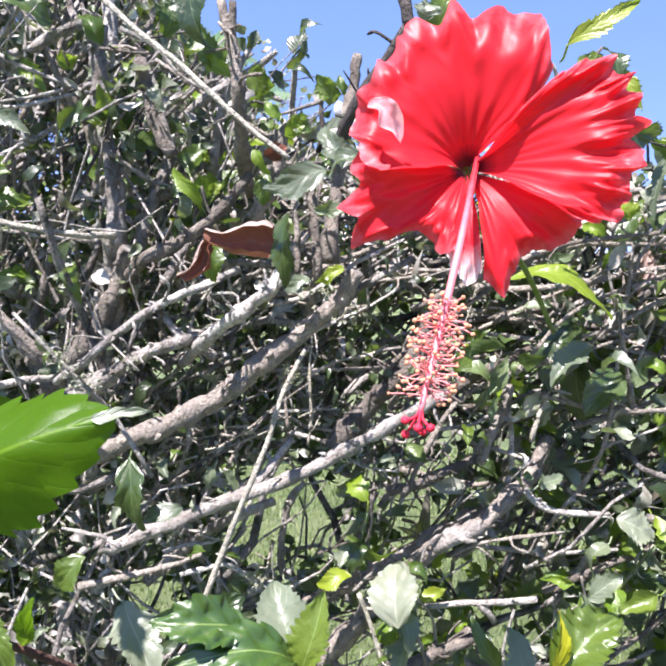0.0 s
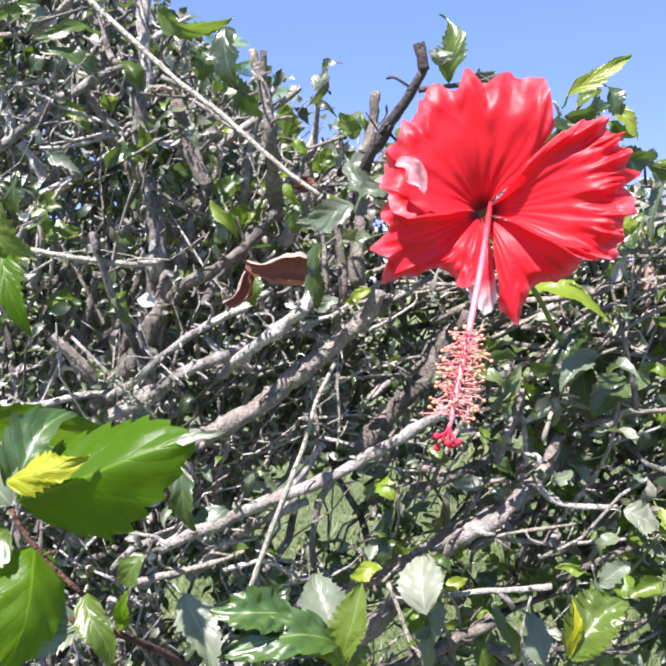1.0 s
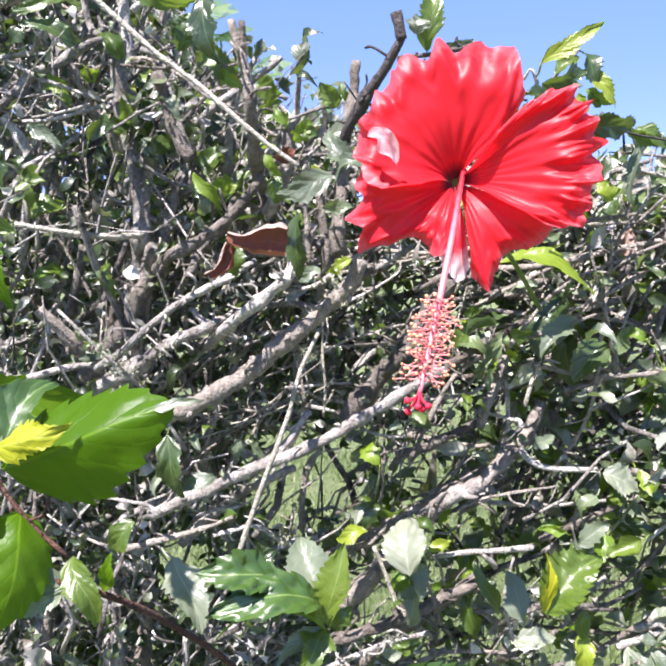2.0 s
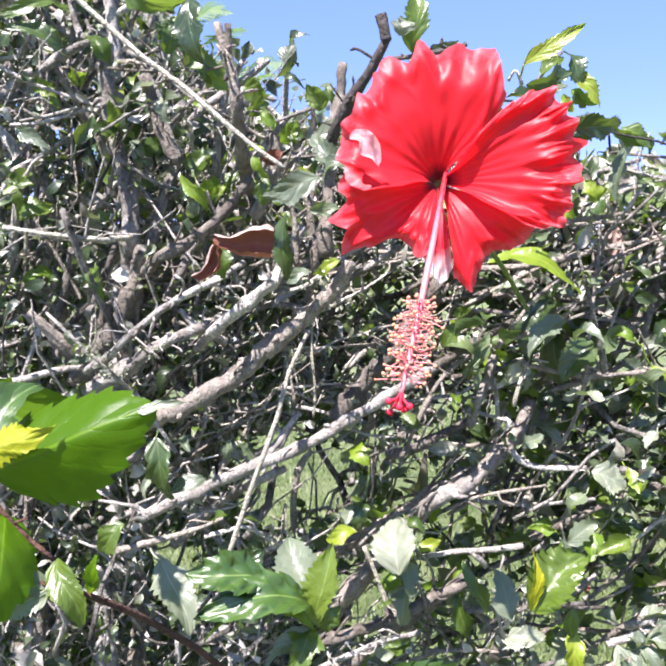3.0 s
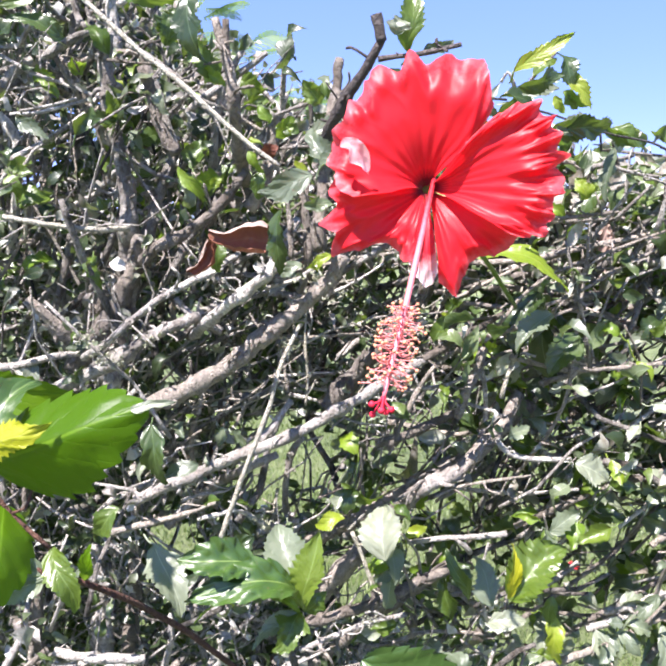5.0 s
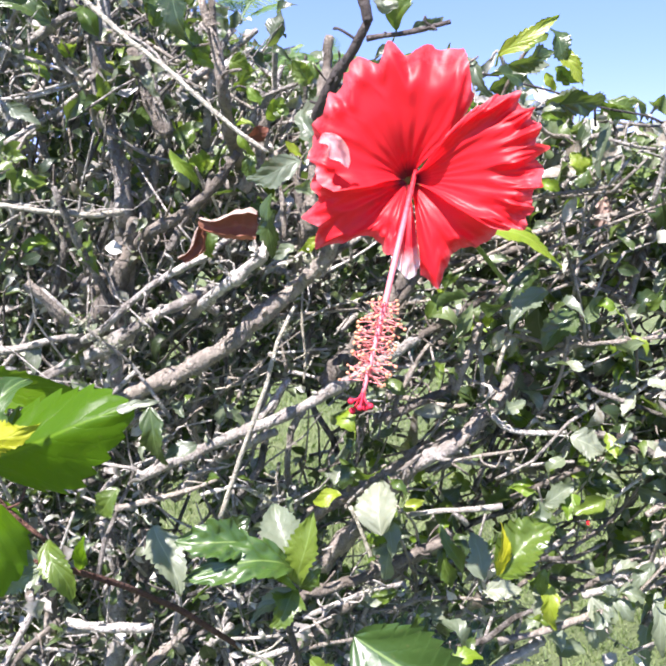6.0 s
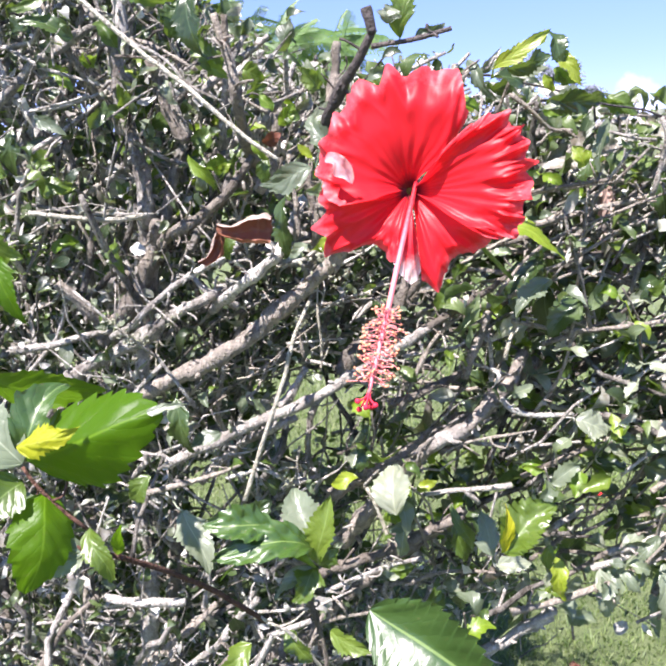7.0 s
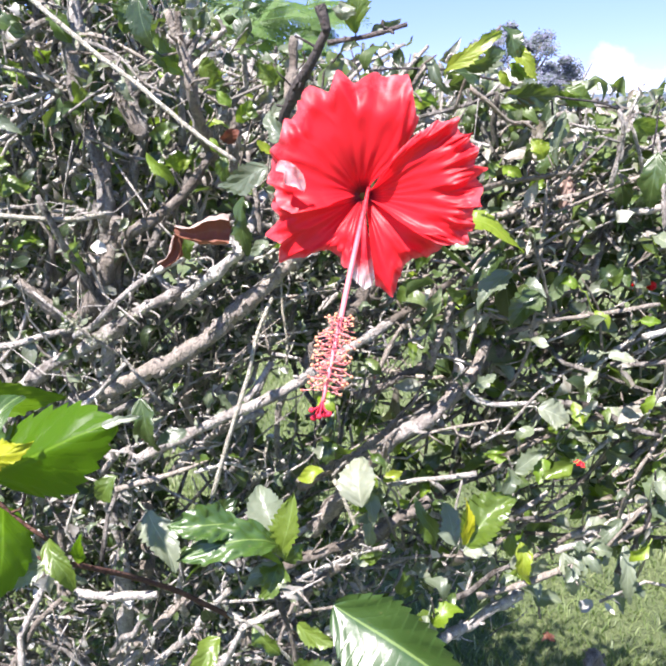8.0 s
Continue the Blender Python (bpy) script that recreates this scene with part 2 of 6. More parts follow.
def petal_material(name, red, throat, rim, rim_at=0.80, rim_lit_pale=0.6):
    m, n, l, bsdf, out = material(name)
    tc, sep = n.new("ShaderNodeTexCoord"), n.new("ShaderNodeSeparateXYZ")
    l.new(tc.outputs["UV"], sep.inputs["Vector"])
    u, v = sep.outputs["X"], sep.outputs["Y"]
    fan, key = n.new("ShaderNodeCombineXYZ"), n.new("ShaderNodeMapRange")
    l.new(math_node(n, l, "MULTIPLY", v, 34.0), fan.inputs["X"])
    l.new(math_node(n, l, "MULTIPLY", u, 3.0), fan.inputs["Y"])
    veins = noise_node(n, l, 1.0, 3, 0.6, fan.outputs["Vector"])
    colour = ramp_node(n, l, veins, [(0.25, tuple(c * 0.92 for c in red)), (0.75, red)])
    key.inputs["From Min"].default_value, key.inputs["From Max"].default_value = 0.05, 0.14
    key.inputs["To Min"].default_value, key.inputs["To Max"].default_value = 1.0, 0.0
    l.new(u, key.inputs["Value"])
    colour = mix_node(n, l, key.outputs["Result"], colour, throat)
    # margins turn unevenly pink: sunlit edges painted in, plus the tip petal's own paleness
    pale = n.new("ShaderNodeMapRange")
    pale.inputs["From Min"].default_value, pale.inputs["From Max"].default_value = rim_at, 1.0
    l.new(math_node(n, l, "ADD", u, math_node(n, l, "MULTIPLY", math_node(n, l, "SUBTRACT", noise_node(n, l, 110, 4, 0.7, tc.outputs["Object"]), 0.5), 0.4)), pale.inputs["Value"])
    colour = mix_node(n, l, math_node(n, l, "MULTIPLY", pale.outputs["Result"], rim_lit_pale), colour, rim)
    l.new(colour, bsdf.inputs["Base Color"])
    bsdf.inputs["Roughness"].default_value = 0.46
    bsdf.inputs["Specular IOR Level"].default_value = 0.38
    bsdf.inputs["Sheen Weight"].default_value, bsdf.inputs["Sheen Roughness"].default_value = 0.2, 0.35
    bsdf.inputs["Sheen Tint"].default_value = (1, 0.76, 0.76, 1)
    nor = bump_node(n, l, veins, 0.22, 0.0008, bsdf)
    glow, both = n.new("ShaderNodeBsdfTranslucent"), n.new("ShaderNodeMixShader")
    l.new(colour, glow.inputs["Color"])
    l.new(nor, glow.inputs["Normal"])
    both.inputs["Fac"].default_value = 0.38
    l.new(bsdf.outputs["BSDF"], both.inputs[1])
    l.new(glow.outputs["BSDF"], both.inputs[2])
    l.new(both.outputs["Shader"], out.inputs["Surface"])
    return m


def soft_material(name, low, high, scale, rough=0.55):
    m, n, l, bsdf, out = material(name)
    tc = n.new("ShaderNodeTexCoord")
    grain = noise_node(n, l, scale, 4, 0.6, tc.outputs["Object"])
    l.new(ramp_node(n, l, grain, [(0.3, low), (0.7, high)]), bsdf.inputs["Base Color"])
    bsdf.inputs["Roughness"].default_value = rough
    bump_node(n, l, grain, 0.4, 0.3 / scale, bsdf)
    return m


PETAL = petal_material("petal_red", (0.86, 0.016, 0.026), (0.16, 0.004, 0.012), (0.88, 0.22, 0.26), 0.88, 0.4)
PETAL_PALE = petal_material("petal_pale_tip", (0.82, 0.03, 0.05), (0.3, 0.01, 0.02), (0.92, 0.82, 0.82), 0.66, 0.95)


def column_material():
    """Red at the throat, paling to pink along the column."""
    m, n, l, bsdf, out = material("column_pink")
    tc, sep = n.new("ShaderNodeTexCoord"), n.new("ShaderNodeSeparateXYZ")
    l.new(tc.outputs["Generated"], sep.inputs["Vector"])
    grain = noise_node(n, l, 300, 4, 0.6, tc.outputs["Object"])
    fac = math_node(n, l, "ADD", sep.outputs["Z"], math_node(n, l, "MULTIPLY", math_node(n, l, "SUBTRACT", grain, 0.5), 0.3))
    l.new(ramp_node(n, l, fac, [(0.1, (0.74, 0.17, 0.19)), (0.5, (0.74, 0.20, 0.22)), (0.72, (0.74, 0.11, 0.14)), (0.93, (0.5, 0.01, 0.02))]), bsdf.inputs["Base Color"])
    bsdf.inputs["Roughness"].default_value = 0.5
    bump_node(n, l, grain, 0.4, 0.001, bsdf)
    return m


COLUMN = column_material()
FILAMENT = soft_material("filament_pink", (0.74, 0.18, 0.18), (0.84, 0.34, 0.32), 400)
POLLEN = soft_material("anther_orange", (0.50, 0.17, 0.09), (0.72, 0.38, 0.22), 900, 0.8)
STIGMA = soft_material("stigma_red", (0.6, 0.01, 0.03), (0.85, 0.02, 0.06), 900, 0.7)


def lawn_material():
    m, n, l, bsdf, out = material("lawn")
    tc = n.new("ShaderNodeTexCoord")
    wide, mid, fine = noise_node(n, l, 0.9, 5, 0.6, tc.outputs["Object"]), noise_node(n, l, 9, 5, 0.7, tc.outputs["Object"]), noise_node(n, l, 110, 4, 0.7, tc.outputs["Object"])
    fac = math_node(n, l, "ADD", math_node(n, l, "MULTIPLY", wide, 0.5), math_node(n, l, "ADD", math_node(n, l, "MULTIPLY", mid, 0.3), math_node(n, l, "MULTIPLY", fine, 0.3)))
    l.new(ramp_node(n, l, fac, [(0.36, (0.05, 0.07, 0.025)), (0.48, (0.12, 0.165, 0.055)), (0.6, (0.19, 0.235, 0.09)), (0.75, (0.28, 0.29, 0.15))]), bsdf.inputs["Base Color"])
    bsdf.inputs["Roughness"].default_value = 0.8
    bump_node(n, l, math_node(n, l, "ADD", mid, fine), 1.0, 0.03, bsdf)
    return m


LAWN = lawn_material()
BLADE = leaf_material("grass_blade", [(0.1, (0.05, 0.075, 0.025)), (0.5, (0.13, 0.185, 0.057)), (0.8, (0.235, 0.28, 0.115)), (0.97, (0.45, 0.43, 0.28))], 0.45, 0.35, (0.2, 0.3, 0.1))
FROND = leaf_material("frond_green", [(0.1, (0.06, 0.13, 0.04)), (0.6, (0.10, 0.19, 0.05)), (0.95, (0.18, 0.28, 0.07))], 0.45, 0.45)
MAUVE = soft_material("blossom_mauve", (0.15, 0.15, 0.22), (0.19, 0.185, 0.26), 2.0, 0.8)
# blue haze of distance is mixed into the far foliage and hill colours
HAZY_LEAF = soft_material("hazy_foliage", (0.05, 0.07, 0.075), (0.09, 0.115, 0.11), 1.5, 0.8)
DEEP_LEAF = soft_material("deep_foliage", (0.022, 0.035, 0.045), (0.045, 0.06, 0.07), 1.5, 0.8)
HILL = soft_material("far_hill", (0.05, 0.08, 0.10), (0.10, 0.13, 0.17), 0.02, 0.9)


# ---- builders ----
def holder(name, place, label, category, group="", kind=""):
    ob = new(name)
    ob.location = place
    ob.empty_display_size = 0.02
    return tagged(ob, label, category, group, kind)


def sheet(name, verts, faces, mats, parent=None, label="", uv=None, slots=None):
    me = bpy.data.meshes.new(name)
    me.from_pydata([tuple(p) for p in verts], [], faces)
    for m in mats if isinstance(mats, (list, tuple)) else [mats]:
        me.materials.append(m)
    me.polygons.foreach_set("use_smooth", [True] * len(me.polygons))
    if slots is not None:
        me.polygons.foreach_set("material_index", slots)
    if uv is not None:
        lay = me.uv_layers.new(name="UVMap")
        idx = np.empty(len(me.loops), dtype=np.int32)
        me.loops.foreach_get("vertex_index", idx)
        lay.data.foreach_set("uv", np.asarray(uv, dtype=np.float32)[idx].ravel())
    me.update()
    ob = new(name, me)
    if parent is not None:
        ob.parent = parent
        root = parent
        shift = Vector((0, 0, 0))
        while root is not None:
            shift += root.location
            root = root.parent
        ob.location = -shift
    if label:
        tagged(ob, label)
    return ob


def spline(points, count):
    """Catmull-Rom through the points."""
    p = [Vector(q) for q in points]
    p = [p[0] * 2 - p[1]] + p + [p[-1] * 2 - p[-2]]
    out = []
    for k in range(count):
        s = k / (count - 1) * (len(p) - 3)
        i = min(int(s), len(p) - 4)
        f = s - i
        a, b, c, d = p[i:i + 4]
        out.append(0.5 * ((2 * b) + (c - a) * f + (2 * a - 5 * b + 4 * c - d) * f * f + (3 * b - a - 3 * c + d) * f ** 3))
    return out


def tube_data(line, radii, sides, rng=None, rough=0.0, knots=0.0):
    """Rings along a line; rough and knots make the girth uneven."""
    verts, faces, uv = [], [], []
    up = Vector((0.3, 0.2, 0.93))
    last = None
    for i, (c, r) in enumerate(zip(line, radii)):
        way = (line[min(i + 1, len(line) - 1)] - line[max(i - 1, 0)]).normalized()
        side = way.cross(up if last is None else last)
        if side.length < 1e-4:
            side = way.cross(Vector((1, 0, 0)))
        side.normalize()
        last = side.cross(way).normalized()
        swell = 1.0
        if rng and knots:
            swell += knots * max(0.0, noise.noise(c * 45.0)) * 1.6
        for k in range(sides):
            a = 2 * math.pi * k / sides
            q = r * swell
            if rough:
                q *= 1 + rough * noise.noise(c * 150.0 + Vector((math.cos(a), math.sin(a), 0)) * 1.3)
            verts.append(c + side * (math.cos(a) * q) + last * (math.sin(a) * q))
            uv.append((i / len(line), k / sides))
    n = len(line)
    for i in range(n - 1):
        for k in range(sides):
            a, b = i * sides + k, i * sides + (k + 1) % sides
            faces.append((a, b, b + sides, a + sides))
    faces.append(tuple(range(sides))[::-1])
    faces.append(tuple(range((n - 1) * sides, n * sides)))
    return verts, faces, uv


def branch(parent, points, r0, r1, mat, name="branch", label="", rough=0.34, knots=0.5, wiggle=0.4):
    """One limb: a tapered, knobbly tube through a few points, with bud scars."""
    rng = random.Random(round(sum(points[0]) * 1e4) + len(points))
    length = sum((Vector(a) - Vector(b)).length for a, b in zip(points, points[1:]))
    count = max(8, min(60, int(length / 0.006)))
    line = spline(points, count)
    for i, c in enumerate(line):
        line[i] = c + noise.noise_vector(c * 30.0) * (wiggle * r0) + noise.noise_vector(c * 95.0) * (0.6 * wiggle * r0)
    radii = [r0 + (r1 - r0) * i / (count - 1) for i in range(count)]
    verts, faces, uv = tube_data(line, radii, 10, rng, rough, knots)
    # bud scars and short spurs
    for _ in range(int(length / 0.03)):
        i = rng.randrange(2, count - 2)
        d = Vector((rng.uniform(-1, 1), rng.uniform(-1, 0.4), rng.uniform(-1, 1))).normalized()
        way = (line[i + 1] - line[i]).normalized()
        d = (d - way * d.dot(way)).normalized()
        h = rng.uniform(0.5, 1.3) * radii[i]
        spur = [line[i] + d * radii[i] * 0.6, line[i] + d * (radii[i] + h * 0.5) + way * h * 0.3, line[i] + d * (radii[i] + h) + way * h]
        v2, f2, u2 = tube_data(spur, [radii[i] * 0.42, radii[i] * 0.34, radii[i] * 0.16], 6)
        base = len(verts)
        verts += v2
        uv += u2
        faces += [tuple(q + base for q in f) for f in f2]
    # short dead side twigs
    for _ in range(int(length / 0.022) if knots > 0.15 else 0):
        i = rng.randrange(2, count - 2)
        d = Vector((rng.uniform(-1, 1), rng.uniform(-0.8, 0.5), rng.uniform(-0.6, 1))).normalized()
        h = rng.uniform(0.008, 0.028)
        bent = Vector((rng.uniform(-1, 1), rng.uniform(-1, 1), rng.uniform(-1, 1))) * h * 0.3
        q = rng.uniform(0.0006, 0.0012)
        v2, f2, u2 = tube_data(spline([line[i], line[i] + d * h * 0.5 + bent, line[i] + d * h], 6), [q * 1.3, q * 1.1, q, q, q * 1.3, q * 0.8], 5)
        base = len(verts)
        verts += v2
        uv += u2
        faces += [tuple(g + base for g in f) for f in f2]
    return sheet(name, verts, faces, mat, parent, label, uv)


def leaf_data(base, tip, width, normal, curl=0.15, fold=0.25, nu=12, nv=6, teeth=7, wave=0.06, seed=0, shape=0.42, twist=0.0, quilt=0.0, ragged=0.35, saw=0):
    """A toothed ovate blade from base to tip, folded along the midrib and curled along its length."""
    base, tip, normal = Vector(base), Vector(tip), Vector(normal)
    axis = tip - base
    length = axis.length
    axis.normalize()
    normal = (normal - axis * normal.dot(axis)).normalized()
    side = axis.cross(normal)
    verts, faces, uv = [], [], []
    ph = seed * 1.7
    for i in range(nu + 1):
        u = i / nu
        sharp = 0.62 * (1 - shape) / shape
        hw = 0.5 * width * (max(0.0, u) ** 0.62) * ((1 - u) ** sharp) / (shape ** 0.62 * (1 - shape) ** sharp)
        if i == 0:
            hw = width * 0.02
        tooth = 0.0
        if teeth and 0.3 < u < 0.985:
            step = 3 if width < 0.03 else 5
            tooth = (i % step) / (step - 1.0) * (0.6 + 0.4 * math.sin(i * 2.3 + ph))
            hw *= (0.88 + 0.30 * tooth) if width < 0.03 else (0.91 + 0.20 * tooth)
        if saw and 0.1 < u < 0.97:
            tooth = (u * saw) % 1.0
            hw *= 0.92 + 0.17 * tooth
        bend = -curl * length * (4 * u * (1 - u)) * -1 - curl * length * 0.8 * u * u
        for j in range(nv + 1):
            v = -1 + 2 * j / nv
            z = bend + abs(v) ** 1.3 * hw * fold + wave * width * math.sin(u * 7 + ph + (1.6 if v > 0 else 0)) * abs(v) * min(1, u * 3)
            z += quilt * width * (math.sin(u * 24 - abs(v) * 9 + ph) * 0.5 + 1.2 * noise.noise(Vector((u * 5, v * 2.2, ph)))) * min(1.0, abs(v) * 3)
            x = u * length + 0.022 * length * tooth * abs(v) ** 3
            lop = 1 + ragged * noise.noise(Vector((u * 4.3, 3.0 if v > 0 else 9.0, ph)))
            s = v * hw * lop * (1 - 0.12 * fold) + 0.05 * length * math.sin(u * 2.6 + ph)  * u * (1 - u) * 2
            turn = twist * (u - 0.4)
            c, q = math.cos(turn), math.sin(turn)
            verts.append(base + axis * x + side * (s * c - z * q) + normal * (z * c + s * q))
            uv.append((u, j / nv))
    for i in range(nu):
        for j in range(nv):
            a = i * (nv + 1) + j
            faces.append((a, a + 1, a + nv + 2, a + nv + 1))
    return verts, faces, uv


def leaf(parent, base, tip, width, normal, mat, curl=0.12, fold=0.25, stalk=None, name="leaf", label="", shape=0.42, fine=True, teeth=7, quilt=0.0, twist=None, saw=0):
    """A single leaf with its teeth; stalk: where its stalk joins the stem."""
    seed = round((base[0] + tip[2]) * 1000) % 97
    verts, faces, uv = leaf_data(base, tip, width, normal, curl, fold, 7 * saw if saw else 34 if fine else 16, 12 if fine else 6, 0 if saw else teeth, 0.12 if width < 0.03 else 0.06, seed, shape, (1.4 if width < 0.03 else 0.5) * math.sin(seed * 2.9) if twist is None else twist, quilt or (0.035 if width < 0.03 else 0.016), 0.55 if width < 0.03 else 0.15, saw)
    if stalk is not None:
        r = max(0.0007, width * 0.022)
        mid = (Vector(base) + Vector(stalk)) * 0.5 - Vector((0, 0, 0.002))
        v2, f2, _ = tube_data(spline([stalk, mid, base], 7), [r] * 7, 6)
        k = len(verts)
        verts += v2
        uv += [(0.0, 0.5)] * len(v2)
        faces += [tuple(q + k for q in f) for f in f2]
    return sheet(name, verts, faces, mat, parent, label, uv)


def curled_leaf(parent, right_end, left_end, r0, r1, seed):
    """A dead leaf rolled into an open trough, brown inside, its upper margin bleached and turned over."""
    a, b = Vector(right_end), Vector(left_end)
    axis = (b - a).normalized()
    up = (Vector((0, 0, 1)) - axis * axis.z).normalized()
    front = Vector((0, -1, 0))
    verts, faces, uv, slots = [], [], [], []
    nu, nv = 26, 30
    for i in range(nu + 1):
        u = i / nu
        c = a.lerp(b, u) + up * 0.0025 * math.sin(u * 5 + seed)
        r = (r0 + (r1 - r0) * u) * (0.55 + 0.45 * math.sin(math.pi * min(1.0, 0.25 + u)))
        for j in range(nv + 1):
            v = j / nv
            th = radians(-40 + 240 * v) + 0.5 * noise.noise(Vector((u * 4, v * 2, seed)))
            rr = r * (1 + 0.22 * noise.noise(Vector((u * 6, v * 5, seed + 4)))) * (1.0 if v < 0.8 else 1.0 - 1.4 * (v - 0.8))
            verts.append(c + up * (-math.cos(th) * rr) + front * (-math.sin(th) * rr * 0.8) + axis * 0.003 * noise.noise(Vector((v * 5, u * 3, seed))))
            uv.append((u, v))
    for i in range(nu):
        for j in range(nv):
            k = i * (nv + 1) + j
            faces.append((k, k + 1, k + nv + 2, k + nv + 1))
            slots.append(1 if j > 22 else 0)
    return sheet("blade", verts, faces, [DRY, WITHER], parent, "", uv, slots)


class Heap:
    """Gathers many small pieces into one mesh."""

    def __init__(self):
        self.v, self.f, self.uv = [], [], []

    def add(self, verts, faces, uv):
        k = len(self.v)
        self.v += [tuple(p) for p in verts]
        self.uv += uv
        self.f += [tuple(q + k for q in f) for f in faces]

    def build(self, name, mat, parent, label, kind="stuff"):
        ob = sheet(name, self.v, self.f, mat, parent, label, self.uv)
        return tagged(ob, kind=kind)


def crease(x):
    """A wave with sharp crests."""
    return 1 - 2 * abs(math.sin(x * 0.5)) ** 0.8


def petal(parent, centre, start, stop, rim, lean, cup, edge, folds, depth, seed, frill=1.0, back=0.0, mat=None):
    """One petal between two angles: narrow claw, fan-shaped blade, pleated towards a frilled margin.
    rim: reach in millimetres at even steps from start to stop; lean: how far the blade comes forward to the side and upwards;
    cup: how far its sides stand forward of its middle; edge: how far its two side margins roll forward; back: how far the margin turns back."""
    nu, nv = 72, 150
    verts, faces, uv = [], [], []
    for i in range(nu + 1):
        u = i / nu
        open_up = 0.80 + 0.20 * min(1.0, u / 0.45)
        near_rim = max(0.0, (u - 0.55) / 0.45)
        tip = max(0.0, (u - 0.8) / 0.2)
        for j in range(nv + 1):
            v = j / nv
            s = v * (len(rim) - 1)
            k = min(int(s), len(rim) - 2)
            f = s - k
            f = f * f * (3 - 2 * f)
            reach = (rim[k] + (rim[k + 1] - rim[k]) * f) * 0.001
            notch = noise.noise(Vector((v * folds * 2.6, seed * 3.3, 0.2))) * 0.09 + noise.noise(Vector((v * folds * 8.0, seed * 5.1, 1.7))) * 0.025
            a = radians(start + (stop - start) * (0.5 + (v - 0.5) * open_up))
            a += 0.07 * frill * u ** 4 * noise.noise(Vector((v * 15.0, seed, 6.0)))
            run = 0.002 + reach * u * (1 + frill * notch * u ** 5)
            x, z = math.cos(a) * run, math.sin(a) * run
            bend = noise.noise(Vector((v * 3.5, u * 1.6, seed)))
            fwd = lean[0] * x + lean[1] * z - 0.022 * (1 - u) ** 3
            fwd += cup * u * ((2 * v - 1) ** 2 - 0.35)
            fwd += edge[0] * u ** 0.8 * max(0.0, 1 - v * 5) ** 2 + edge[1] * u ** 0.8 * max(0.0, v * 5 - 4) ** 2
            # pleats fan out from the claw and deepen towards the margin
            wave = v * 6.283 * folds + seed * 2 + 2.6 * bend
            fwd += depth * u ** 3 * 0.40 * math.sin(wave)
            fwd += depth * 0.55 * near_rim ** 1.5 * crease(wave * 1.3 + 3.0 * bend + 1.2 * u) * (0.6 + noise.noise(Vector((v * 5.0, seed, 8.0))))
            fwd += depth * 3.0 * near_rim ** 1.3 * noise.noise(Vector((v * folds * 1.7 + 0.8 * bend, u * 2.6, seed * 1.9)))
            fwd += depth * 1.4 * near_rim ** 1.8 * noise.noise(Vector((v * folds * 4.0, u * 6.0, seed * 2.7)))
            fwd += 0.0030 * u ** 2.5 * noise.noise(Vector((v * 7, u * 5, seed)))
            fwd -= (0.006 * (0.5 + noise.noise(Vector((v * 11.0, seed, 3.0)))) + back) * tip ** 2
            near = 1 - max(-0.03, fwd) / 0.43
            verts.append(centre + Vector((x * near, -fwd, z * near)))
            uv.append((u, v))
    for i in range(nu):
        for j in range(nv):
            k = i * (nv + 1) + j
            faces.append((k, k + 1, k + nv + 2, k + nv + 1))
    return sheet("petal", verts, faces, mat or PETAL, parent, "", uv)


def ball_data(centre, axis, r, stretch=1.0, rings=5, sides=8):
    axis = Vector(axis).normalized()
    line = [Vector(centre) + axis * (-math.cos(math.pi * (0.06 + 0.88 * i / rings)) * r * stretch) for i in range(rings + 1)]
    return tube_data(line, [max(1e-5, math.sin(math.pi * (0.06 + 0.88 * i / rings)) * r) for i in range(rings + 1)], sides)


def join_data(*groups):
    v, f, slots = [], [], []
    for (vv, ff, _), slot in groups:
        k = len(v)
        v += vv
        f += [tuple(q + k for q in g) for g in ff]
        slots += [slot] * len(ff)
    return v, f, slots


# ---- ground and distance ----
def ground():
    verts, faces = [], []
    edge = [-1500, -500, -160, -60, -25] + [-12 + 0.3 * i for i in range(81)] + [25, 60, 160, 500, 1500]
    for y in edge:
        for x in edge:
            near = max(0.0, 1 - math.hypot(x, y) / 30)
            verts.append((x, y, 0.02 * near * (noise.noise(Vector((x * 1.3, y * 1.3, 0))) + 0.6 * noise.noise(Vector((x * 5, y * 5, 3))))))
    m = len(edge)
    for i in range(m - 1):
        for j in range(m - 1):
            a = i * m + j
            faces.append((a, a + 1, a + m + 1, a + m))
    return tagged(sheet("ground", verts, faces, LAWN), "sunlit green lawn of short rough grass", "lawn", kind="structure")


ground()


